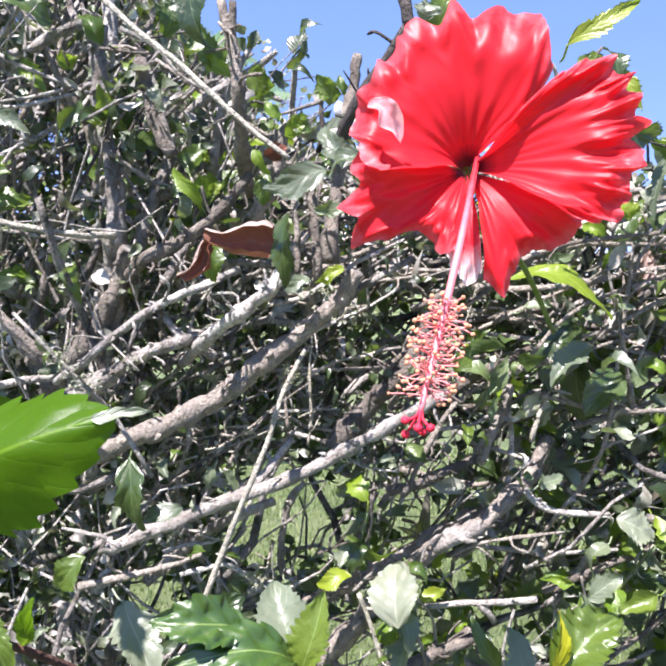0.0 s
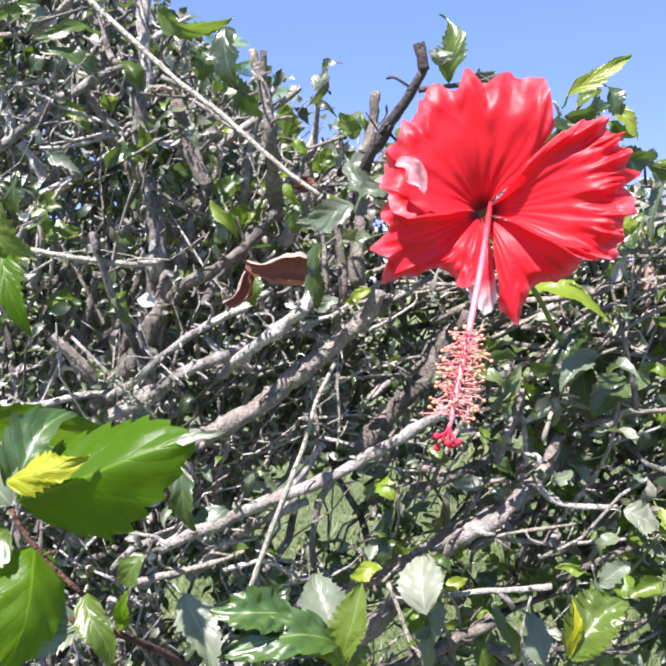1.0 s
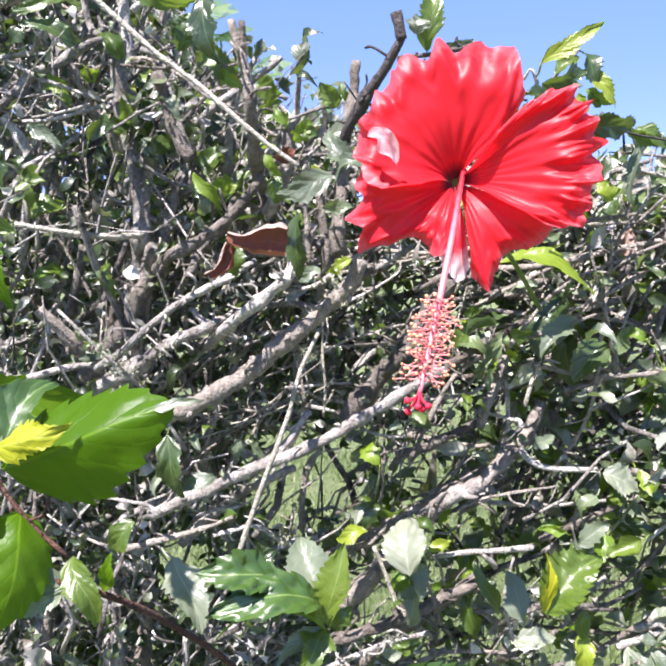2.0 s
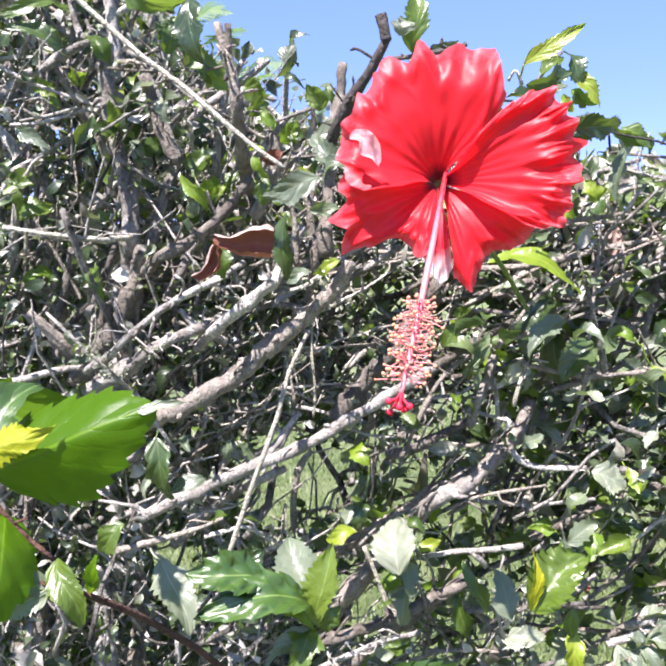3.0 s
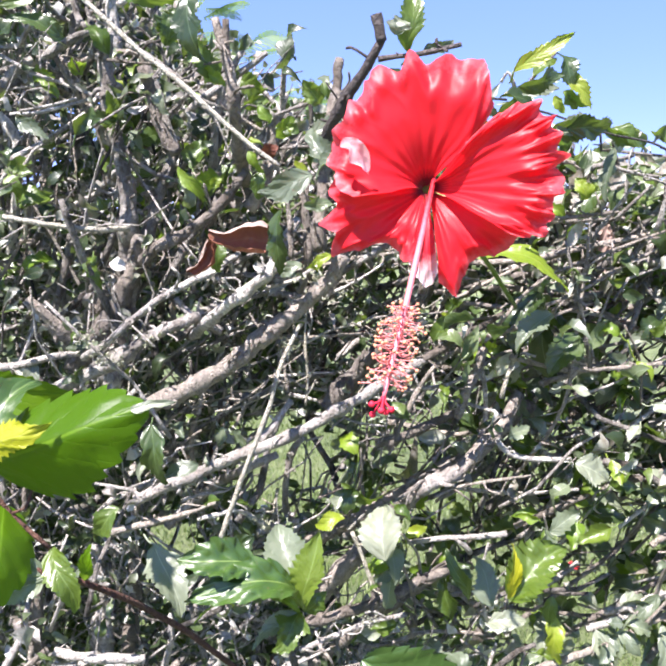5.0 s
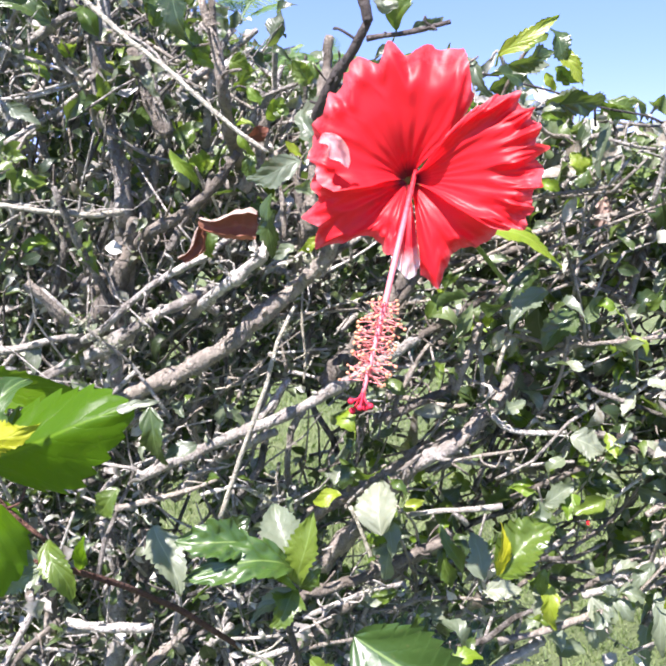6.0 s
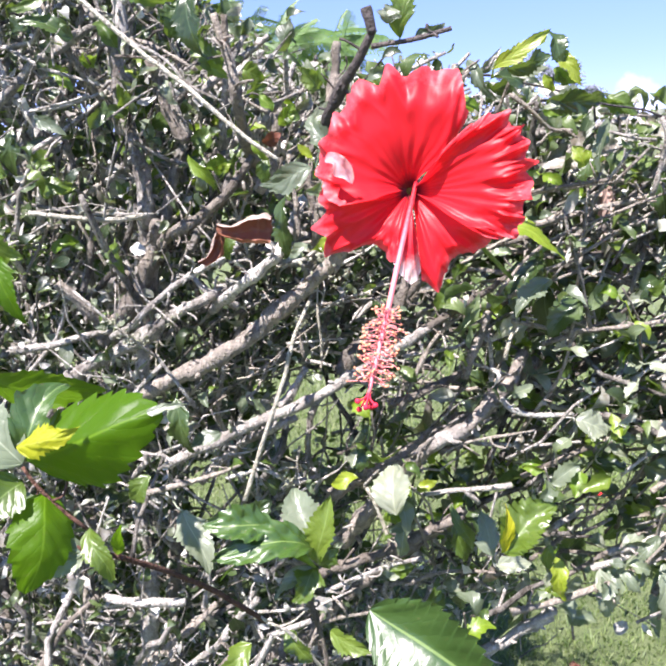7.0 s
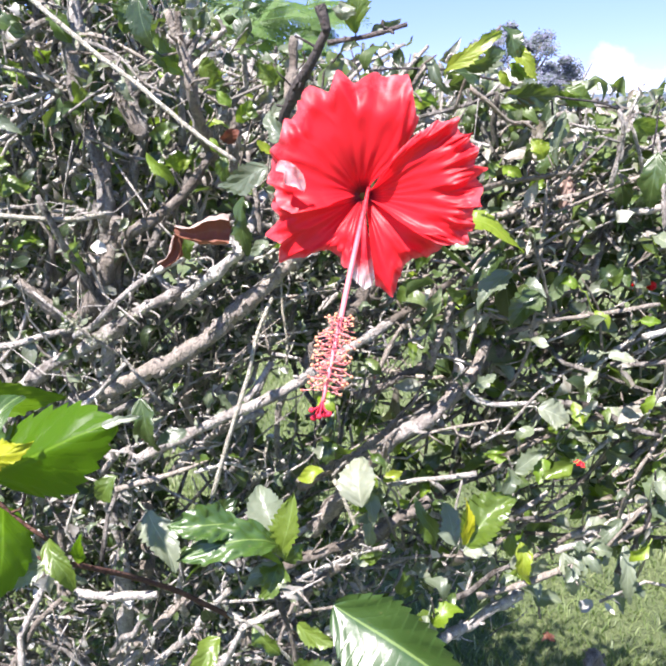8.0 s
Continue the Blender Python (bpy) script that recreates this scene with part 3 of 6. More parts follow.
def grass():
    """Short blades where the lawn shows through and below the hedge."""
    rng = random.Random(5)
    heap = Heap()
    for _ in range(90000):
        y = 0.9 + 5.5 * rng.random() ** 1.6
        x = rng.uniform(-0.55, 0.62) * (y + 0.6) + 0.1
        h, w = rng.uniform(0.012, 0.042), rng.uniform(0.0012, 0.0024) * (1 + 0.2 * y)
        a, lean = rng.uniform(0, 6.28), rng.uniform(0.2, 1.3) * h
        b = rng.uniform(0, 6.28)
        c, s = math.cos(a) * w, math.sin(a) * w
        dx, dy = math.cos(b) * lean, math.sin(b) * lean
        z = -0.004
        heap.add([(x - c, y - s, z), (x + c, y + s, z), (x + dx * 0.4 + c * 0.7, y + dy * 0.4 + s * 0.7, h * 0.6), (x + dx * 0.4 - c * 0.7, y + dy * 0.4 - s * 0.7, h * 0.6), (x + dx, y + dy, h)],
                 [(0, 1, 2, 3), (3, 2, 4)], [(0, 0.2), (0, 0.8), (0.6, 0.8), (0.6, 0.2), (1, 0.5)])
    ob = heap.build("grass", BLADE, None, "short green and straw-coloured grass blades on the lawn")
    tagged(ob, category="grass")


grass()


def far_hill():
    verts, faces = [], []
    for i in range(73):
        a = 2 * math.pi * i / 72
        h = 15 + 9 * noise.noise(Vector((math.cos(a) * 3, math.sin(a) * 3, 0.5))) + 4 * noise.noise(Vector((math.cos(a) * 11, math.sin(a) * 11, 4)))
        for k, (r, z) in enumerate(((700, -5), (800, h * 0.6), (900, h), (1100, -5))):
            verts.append((math.cos(a) * r, math.sin(a) * r, z))
    for i in range(72):
        for k in range(3):
            q = i * 4 + k
            faces.append((q, q + 1, q + 5, q + 4))
    tagged(sheet("far_hills", verts, faces, HILL), "hazy blue wooded hills along the horizon", "hills", kind="structure")


far_hill()


def far_tree(place, height, spread, mats, label, seed, name="jacaranda_tree", dense=1200):
    """A distant tree: tapered trunk, limbs, and a crown of many small clumps of leaves with gaps."""
    rng = random.Random(seed)
    x, y = place
    tree = holder(name, (x, y, 0), label, "tree")
    top = height * 0.45
    v, f, u = tube_data(spline([(x, y, -0.1), (x + 0.1, y, top * 0.5), (x - 0.1, y, top)], 8), [height * 0.035 * (1 - 0.06 * i) for i in range(8)], 9)
    sheet("trunk", v, f, BROWN, tree, "", u)
    heaps = [Heap() for _ in mats]
    for _ in range(7):
        a = rng.uniform(0, 6.28)
        end = Vector((x + math.cos(a) * spread * 0.6, y + math.sin(a) * spread * 0.6, height * rng.uniform(0.7, 0.95)))
        v, f, u = tube_data(spline([(x, y, top * 0.9), ((x + end.x) / 2, (y + end.y) / 2, top + (end.z - top) * 0.35), end], 8), [height * 0.016 * (1 - 0.1 * i) for i in range(8)], 7)
        sheet("limb", v, f, BROWN, tree, "", u)
    for _ in range(46):
        a, r = rng.uniform(0, 6.28), spread * math.sqrt(rng.random())
        dome = height * (0.97 - 0.42 * (r / spread) ** 2)
        c = Vector((x + math.cos(a) * r, y + math.sin(a) * r, dome - height * 0.35 * rng.random() ** 1.5))
        wide = spread * rng.uniform(0.10, 0.22)
        for _ in range(dense):
            d = Vector((rng.gauss(0, 1), rng.gauss(0, 1), rng.gauss(0, 0.55)))
            if d.length > 1.7:
                continue
            p = c + d * wide * 0.6
            s = rng.uniform(0.016, 0.042) * spread * 0.7
            face = Vector((rng.gauss(0, 0.3), -0.7 + rng.gauss(0, 0.25), 0.7 + rng.gauss(0, 0.25)))
            q1 = face.cross(Vector((rng.uniform(-1, 1), rng.uniform(-1, 1), rng.uniform(-1, 1)))).normalized() * s
            q2 = q1.cross(face).normalized() * s * 0.45
            heaps[rng.randrange(len(mats))].add([p - q1, p + q2, p + q1, p - q2], [(0, 1, 2, 3)], [(0, 0.5), (0.5, 1), (1, 0.5), (0.5, 0)])
    for h, m in zip(heaps, mats):
        h.build("crown", m, tree, "")
    return tree


far_tree((6.0, 30.0), 4.75, 2.5, [MAUVE, HAZY_LEAF, HAZY_LEAF], "distant jacaranda tree in mauve bloom", 3, dense=620)
far_tree((8.4, 32.0), 3.7, 1.9, [MAUVE, HAZY_LEAF], "distant jacaranda tree with thinner mauve crown", 4, dense=240)
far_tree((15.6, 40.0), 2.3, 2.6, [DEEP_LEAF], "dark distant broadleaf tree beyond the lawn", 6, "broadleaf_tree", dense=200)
far_tree((4.2, 38.0), 2.6, 2.4, [HAZY_LEAF, DEEP_LEAF], "low distant tree with crown tinted blue for haze", 9, "broadleaf_tree", dense=200)
far_tree((-3.0, 40.0), 3.0, 3.2, [HAZY_LEAF], "dark distant broadleaf tree beyond the lawn", 10, "broadleaf_tree", dense=200)


def frond_data(base, tip, sag, seed, pairs=13, leaflets=9):
    """A feathery twice-divided leaf: rachis, side ribs and tiny leaflets."""
    rng = random.Random(seed)
    base, tip = Vector(base), Vector(tip)
    length = (tip - base).length
    line = spline([base, (base + tip) / 2 + Vector((0, 0, sag * length)), tip], 14)
    v, f, u = tube_data(line, [0.003 * (1 - 0.05 * i) for i in range(14)], 4)
    heap = Heap()
    heap.add(v, f, u)
    side = (tip - base).cross(Vector((0.2, -0.6, 0.8))).normalized()
    for i in range(1, pairs + 1):
        t = i / (pairs + 1)
        c = line[min(13, int(t * 13))]
        way = (tip - base).normalized()
        reach = length * 0.34 * math.sin(math.pi * (0.15 + 0.8 * t)) * rng.uniform(0.85, 1.1)
        for s in (-1, 1):
            d = (side * s + way * 0.75 + Vector((0, 0, -0.25))).normalized()
            q = d.cross(Vector((0.1, -0.8, 0.5))).normalized()
            for k in range(leaflets):
                p = c + d * reach * (k + 0.6) / leaflets
                for g in (-1, 1):
                    e = (q * g + d * 0.6).normalized() * reach * 0.15
                    w = d * reach * 0.045
                    heap.add([p - w, p + e * 0.5 - w, p + e, p + e * 0.5 + w, p + w], [(0, 1, 2, 3, 4)], [(0, 0.4), (0.5, 0.2), (1, 0.5), (0.5, 0.8), (0, 0.6)])
    return heap


def feathery_tree(place, seed, tips, label):
    x, y = place
    tree = holder("jacaranda_sapling", (x, y, 0), label, "tree")
    rng = random.Random(seed)
    v, f, u = tube_data(spline([(x, y, -0.05), (x + 0.05, y, 1.2), (x, y, 2.5)], 12), [0.05 * (1 - 0.05 * i) for i in range(12)], 9)
    sheet("trunk", v, f, BROWN, tree, "", u)
    for k, (tx, ty, tz) in enumerate(tips):
        root = (x + rng.uniform(-0.1, 0.1), y, tz * 0.6 + rng.uniform(0.3, 0.6))
        mid = Vector(((tx * 0.6 + x * 0.4), (ty + y) / 2, tz + 0.12))
        v, f, u = tube_data(spline([root, mid, (tx, ty, tz)], 9), [0.012 * (1 - 0.09 * i) for i in range(9)], 6)
        sheet("limb", v, f, BROWN, tree, "", u)
        for _ in range(11):
            p = Vector((tx, ty, tz)) + Vector((rng.uniform(-0.12, 0.1), rng.uniform(-0.2, 0.2), rng.uniform(-0.08, 0.08)))
            a = rng.uniform(-1.0, 4.1)
            e = p + Vector((math.cos(a), rng.uniform(-0.5, 0.5), math.sin(a) * 0.6 - 0.15)) * rng.uniform(0.24, 0.4)
            frond_data(p, e, 0.12, rng.random()).build("frond", FROND, tree, "", "stuff")


feathery_tree((-1.75, 5.2), 2, [(-0.72, 5.0, 2.44), (-0.66, 5.1, 2.18), (-0.78, 4.9, 1.95), (-1.0, 5.0, 2.75), (-1.2, 5.0, 2.35), (-0.45, 5.3, 1.92), (-1.3, 5.0, 2.0), (-0.98, 5.1, 2.15), (-0.40, 5.0, 2.06), (-0.25, 5.0, 1.97), (-0.50, 5.0, 2.14), (-0.21, 5.0, 2.10)],
              "young jacaranda tree with feathery bright green fronds")
feathery_tree((2.75, 5.6), 7, [(2.32, 5.3, 3.5)], "young tree with thin feathery drooping fronds")


# ---- the hedge: bulk of twigs and small leaves ----
def hedge_top(x):
    """Height of the clipped top of the hedge along its run."""
    steps = ((-1.2, 1.86), (-0.36, 1.84), (-0.24, 1.70), (-0.16, 1.61), (-0.10, 1.55), (0.02, 1.525), (0.12, 1.525), (0.22, 1.49), (0.34, 1.465), (0.5, 1.465), (1.4, 1.5))
    for (a, p), (b, q) in zip(steps, steps[1:]):
        if x <= b:
            return p + (q - p) * max(0.0, (x - a) / (b - a))
    return steps[-1][1]


shrub_a = holder("hibiscus_shrub", (-0.25, 0.8, 0.0), "woody hibiscus hedge shrub with bare grey stems and sparse leaves", "shrub", "shrubs of the hedge")
shrub_b = holder("hibiscus_shrub", (0.08, 0.78, 0.0), "hibiscus hedge shrub with pale slanting limbs and small leaves", "shrub", "shrubs of the hedge")
shrub_c = holder("hibiscus_shrub", (0.52, 0.9, 0.0), "leafy green hibiscus hedge shrub with thin twigs", "shrub", "shrubs of the hedge")


LIGHT_WELLS = ((0.105, -0.280, 0.030), (-0.129, -0.368, 0.026), (0.084, -0.455, 0.030), (0.162, -0.399, 0.020), (0.252, -0.278, 0.018), (-0.221, -0.149, 0.018), (0.318, -0.161, 0.016), (-0.023, -0.371, 0.016), (0.044, -0.399, 0.016), (0.310, -0.400, 0.020), (-0.212, -0.461, 0.020), (0.047, -0.539, 0.018),
               (-0.10, -0.315, 0.05), (-0.045, -0.315, 0.028), (0.095, -0.290, 0.036), (0.06, -0.46, 0.05), (0.10, -0.42, 0.03), (-0.24, -0.46, 0.05), (0.30, -0.45, 0.05), (0.22, -0.33, 0.025),
               (0.19, -0.25, 0.018), (0.0, -0.50, 0.04), (0.36, -0.30, 0.02), (-0.14, -0.20, 0.02), (-0.2, -0.13, 0.012), (0.15, -0.40, 0.03), (0.084, -0.311, 0.026), (-0.064, -0.333, 0.028), (0.210, -0.326, 0.024), (-0.122, -0.376, 0.026),
               (0.388, -0.19, 0.035), (0.41, -0.22, 0.02), (-0.048, -0.350, 0.022), (0.249, -0.284, 0.022), (-0.099, -0.364, 0.028), (-0.147, -0.337, 0.02), (0.191, -0.460, 0.024), (-0.236, -0.232, 0.016), (0.074, -0.376, 0.026))


def thin_spot(p):
    """Slanting openings through the hedge where the lawn shows, as slopes from the near side."""
    d = p.y + 0.07
    across, down = (p.x - 0.04) / d, (p.z - 1.41) / d
    ragged = 0.07 * noise.noise(Vector((across * 11, down * 11, 2)))
    if down < -0.70 + ragged and across > 0.08 or down < -0.56 + 2 * ragged and across > 0.24 and noise.noise(p * 37.0) > -0.1:
        return True
    return any(math.hypot(across - a, down - b) < 0.95 * r * (1 + 4 * ragged) for a, b, r in LIGHT_WELLS)


def thicket(shrub, x0, x1, seed, twigs, leaf_rate, slant, y0=0.58, y1=1.02, leafy=MIXED, low=0.55, size=1.0):
    """Crossing twigs with leaves along them, filling a stretch of the hedge up to its top."""
    rng = random.Random(seed)
    wood, green = Heap(), Heap()
    for _ in range(twigs):
        x = rng.uniform(x0, x1)
        top = hedge_top(x)
        z = top - (top - low) * rng.random() ** 1.1
        y = rng.uniform(y0, y1) + (0.05 if z > top - 0.1 else 0.0)
        if thin_spot(Vector((x, y, z))) or (x > 0.1 + 0.4 * rng.random() and z < 0.98):
            continue
        a = radians(rng.gauss(slant, 42))
        length = rng.uniform(0.04, 0.17)
        d = Vector((math.cos(a), rng.uniform(-0.5, 0.5), math.sin(a))).normalized()
        p = Vector((x, y, z))
        e = p + d * length
        over = e.z - hedge_top(e.x) - 0.01
        if over > 0:
            p.z -= over
            e.z -= over
        k1 = p.lerp(e, 0.35) + Vector((rng.uniform(-1, 1), rng.uniform(-1, 1), rng.uniform(-1, 1))) * length * 0.09
        k2 = p.lerp(e, 0.7) + Vector((rng.uniform(-1, 1), rng.uniform(-1, 1), rng.uniform(-1, 1))) * length * 0.09
        if (thin_spot(k1) or thin_spot(k2) or thin_spot(e)) and rng.random() < 0.6:
            continue
        r = rng.choice((0.0007, 0.0010, 0.0013, 0.0017, 0.0022, 0.0030, 0.0045))
        line = [p, p.lerp(k1, 0.5), k1, k1.lerp(k2, 0.5), k2, k2.lerp(e, 0.35), k2.lerp(e, 0.7), e]
        wood.add(*tube_data(line, [r * (1 - 0.06 * i) for i in range(8)], 5, None, 0.3))
        for _ in range(int(rng.random() * leaf_rate * length / 0.012 + 0.5)):
            c = line[rng.randrange(0, 8)] + Vector((rng.gauss(0, 0.008), rng.gauss(0, 0.008), rng.gauss(0, 0.008)))
            w = Vector((rng.uniform(-1, 1), rng.uniform(-1, 0.7), rng.uniform(-0.9, 0.8))).normalized()
            big = rng.uniform(0.008, 0.024) * size * (1.5 if rng.random() < 0.12 else 1.0)
            n = Vector((rng.uniform(-0.9, 0.9), rng.uniform(-1, 0.3), rng.uniform(-0.3, 1)))
            if n.length < 0.1 or thin_spot(c) or abs(n.normalized().dot(w)) > 0.9:
                continue
            green.add(*leaf_data(c, c + w * big, big * rng.uniform(0.3, 0.7), n, rng.uniform(-0.25, 0.5), rng.uniform(0.0, 0.9), 5, 2, 0, 0.2, rng.random() * 9))
    wood.build("brushwood", TWIGS, shrub, "tangle of thin grey twigs")
    green.build("foliage", leafy, shrub, "small green, grey and withered leaves, some toned as glare or shade")


thicket(shrub_a, -0.75, -0.08, 11, 1500, 1.5, 80, 0.71)
thicket(shrub_b, -0.14, 0.26, 12, 900, 1.4, 42, 0.74)
thicket(shrub_c, 0.20, 0.68, 13, 250, 1.2, 40, 0.75, 1.0, LEAFY, 0.9, 1.35)
thicket(shrub_a, -1.05, 0.0, 21, 2900, 1.9, 70, 1.0, 1.55, LEAFY, 0.5, 1.7)
thicket(shrub_b, -0.1, 0.5, 23, 80, 1.6, 40, 0.98, 1.12, MIXED, 1.1, 1.3)
thicket(shrub_a, -0.5, -0.05, 41, 260, 1.1, 75, 0.58, 0.70, MIXED, 0.8, 0.9)
thicket(shrub_b, -0.28, 0.2, 42, 100, 1.0, 42, 0.64, 0.74, MIXED, 0.9, 0.9)
thicket(shrub_c, 0.04, 0.62, 44, 300, 1.2, 35, 0.66, 0.88, LEAFY, 0.90, 1.6)
thicket(shrub_c, 0.2, 0.5, 43, 130, 1.6, 42, 0.64, 0.76, LEAFY, 0.9, 1.3)


def trunks(shrub, x0, x1, seed, count, top):
    """Main stems that carry the hedge, from the ground up into the tangle."""
    rng = random.Random(seed)
    for _ in range(count):
        x, y = rng.uniform(x0, x1), rng.uniform(0.72, 0.95)
        lean = rng.uniform(-0.08, 0.12)
        line = [(x, y, -0.03), (x + lean * 0.2, y + rng.uniform(-0.02, 0.02), 0.3), (x + lean * 0.6, y + rng.uniform(-0.02, 0.02), 0.6), (x + lean, y, top * rng.uniform(0.92, 1.0))]
        branch(shrub, line, rng.uniform(0.011, 0.016), rng.uniform(0.006, 0.009), BROWN, "trunk")


trunks(shrub_a, -0.85, -0.3, 81, 7, 1.05)
trunks(shrub_a, -0.3, -0.05, 82, 4, 0.80)
trunks(shrub_b, -0.08, 0.14, 83, 4, 0.72)
trunks(shrub_c, 0.16, 0.6, 84, 4, 0.66)


def limbs(shrub, x0, x1, seed, count, slant, spread, y0, y1, mats=None):
    """Middling branches that cross the hedge."""
    rng = random.Random(seed)
    for _ in range(count):
        x = rng.uniform(x0, x1)
        z = rng.uniform(0.95, hedge_top(x) - 0.14)
        a = radians(rng.gauss(slant, spread))
        length = rng.uniform(0.12, 0.34)
        p = Vector((x, rng.uniform(y0, y1), z))
        d = Vector((math.cos(a), rng.uniform(-0.25, 0.25), math.sin(a)))
        e = p + d * length
        e.z = min(e.z, hedge_top(e.x) - 0.06)
        if thin_spot(p) or thin_spot(e) or thin_spot((p + e) / 2):
            continue
        bend = Vector((rng.uniform(-1, 1), rng.uniform(-1, 1), rng.uniform(-1, 1))) * length * 0.14
        r = rng.uniform(0.0014, 0.0032)
        branch(shrub, [tuple(p), tuple(p.lerp(e, 0.4) + bend), tuple(p.lerp(e, 0.75) + bend * 0.5), tuple(e)], r, r * rng.uniform(0.5, 0.8), rng.choice(mats or (BROWN,)))


SUNNY = Vector((-0.08, -0.78, 0.60))  # many leaves turn their faces to the sun


def loose_leaves(shrub, x0, x1, seed, count, mats, y0, y1, low, high, long):
    """Leaves of middling size, each on its own, that stand out from the tangle."""
    rng = random.Random(seed)
    for _ in range(count):
        x = rng.uniform(x0, x1)
        top = hedge_top(x)
        p = Vector((x, rng.uniform(y0, y1), rng.uniform(low, top - 0.045 if high is None else high)))
        if thin_spot(p):
            continue
        w = Vector((rng.uniform(-1, 1), rng.uniform(-0.9, 0.3), rng.uniform(-1, 0.7))).normalized()
        n = Vector((rng.uniform(-0.7, 0.7), -0.7 + rng.uniform(-0.5, 0.5), rng.uniform(-0.1, 1))).normalized()
        if rng.random() < 0.35:
            n = (SUNNY + Vector((rng.gauss(0, 0.12), 0, rng.gauss(0, 0.12)))).normalized()
        if abs(n.dot(w)) > 0.85:
            continue
        size = rng.uniform(*long)
        e = p + w * size
        leaf(shrub, tuple(p), tuple(e), size * rng.uniform(0.38, 0.62), tuple(n), rng.choice(mats), rng.uniform(-0.1, 0.35), rng.uniform(0.1, 0.8),
             tuple(p - w * size * 0.3 + Vector((0, 0.006, -0.003))), fine=False)


loose_leaves(shrub_a, -0.48, -0.10, 51, 80, (GREEN, YOUNG, GREEN, DARK, YOUNG, GREY), 0.60, 0.82, 1.30, None, (0.018, 0.038))
loose_leaves(shrub_a, -0.45, -0.05, 52, 36, (GREY, PALE, DARK, GREEN), 0.60, 0.78, 0.95, 1.3, (0.012, 0.026))
loose_leaves(shrub_b, -0.12, 0.24, 53, 30, (GREEN, YOUNG, GREY), 0.60, 0.78, 1.36, None, (0.014, 0.03))
loose_leaves(shrub_b, -0.12, 0.26, 54, 60, (GREY, PALE, GREEN, DARK), 0.62, 0.82, 0.98, 1.32, (0.012, 0.03))
loose_leaves(shrub_c, 0.20, 0.62, 55, 90, (GREEN, DARK, YOUNG, GREY, GREEN, YOUNG, PALE), 0.64, 0.92, 1.1, None, (0.018, 0.044))
loose_leaves(shrub_c, 0.10, 0.60, 56, 70, (GREEN, DARK, GREY, PALE, DARK), 0.62, 0.92, 0.84, 1.12, (0.018, 0.042))


loose_leaves(shrub_b, -0.30, 0.10, 57, 60, (PALE, GREY, PALE, GREEN), 0.58, 0.72, 1.06, 1.34, (0.010, 0.022))
loose_leaves(shrub_c, 0.10, 0.46, 58, 60, (PALE, GREY, GREEN, YOUNG), 0.58, 0.72, 1.02, 1.36, (0.014, 0.030))


def leaf_cluster(shrub, place, seed, count, mats, long, spread):
    """A short side shoot with a spray of leaves about its end."""
    rng = random.Random(seed)
    c = Vector(place)
    foot = c + Vector((rng.uniform(-0.05, 0.05), 0.03, -0.06 - rng.random() * 0.04))
    branch(shrub, [tuple(foot), tuple(c.lerp(foot, 0.5) + Vector((0.006, 0, 0.004))), tuple(c)], 0.0016, 0.0009, rng.choice((BROWN, STRAW, WIRY)), "shoot", "", 0.1, 0.1)
    for k in range(count):
        d = Vector((rng.gauss(0, 1), rng.gauss(0, 0.6) - 0.25, rng.gauss(0, 0.8) - 0.1)).normalized()
        p = c.lerp(foot, rng.random() * 0.6) + d * spread * 0.3 * rng.random()
        size = rng.uniform(*long)
        n = Vector((rng.gauss(0, 0.45), -0.6, 0.6 + rng.gauss(0, 0.4))).normalized()
        if rng.random() < 0.4:
            n = (SUNNY + Vector((rng.gauss(0, 0.12), 0, rng.gauss(0, 0.12)))).normalized()
            d = (d - n * d.dot(n)).normalized()
        if abs(n.dot(d)) > 0.85:
            n = d.orthogonal()
        leaf(shrub, tuple(p), tuple(p + d * size), size * rng.uniform(0.45, 0.7), tuple(n), rng.choice(mats), rng.uniform(-0.1, 0.35), rng.uniform(0.1, 0.7), tuple(c.lerp(foot, rng.random() * 0.5)), fine=False)


rng = random.Random(77)
LOW_MATS = (GREEN, DARK, YOUNG, GREY, GREY, PALE, PALE)
for k in range(62):
    x = rng.uniform(0.04, 0.52)
    z = rng.uniform(0.92, 1.20)
    leaf_cluster(shrub_c, (x, rng.uniform(0.58, 0.88), z), 300 + k, rng.randrange(3, 7), LOW_MATS, (0.016, 0.038), 0.02)
for k in range(26):
    x = rng.uniform(0.14, 0.56)
    leaf_cluster(shrub_c, (x, rng.uniform(0.60, 0.82), rng.uniform(1.2, 1.44)), 400 + k, rng.randrange(3, 7), LOW_MATS, (0.018, 0.036), 0.02)
for k in range(26):
    x = rng.uniform(-0.44, -0.04)
    leaf_cluster(shrub_a, (x, rng.uniform(0.60, 0.80), rng.uniform(1.38, hedge_top(x) - 0.06)), 500 + k, rng.randrange(3, 6), (GREEN, GREEN, YOUNG, DARK, GREEN), (0.018, 0.034), 0.02)


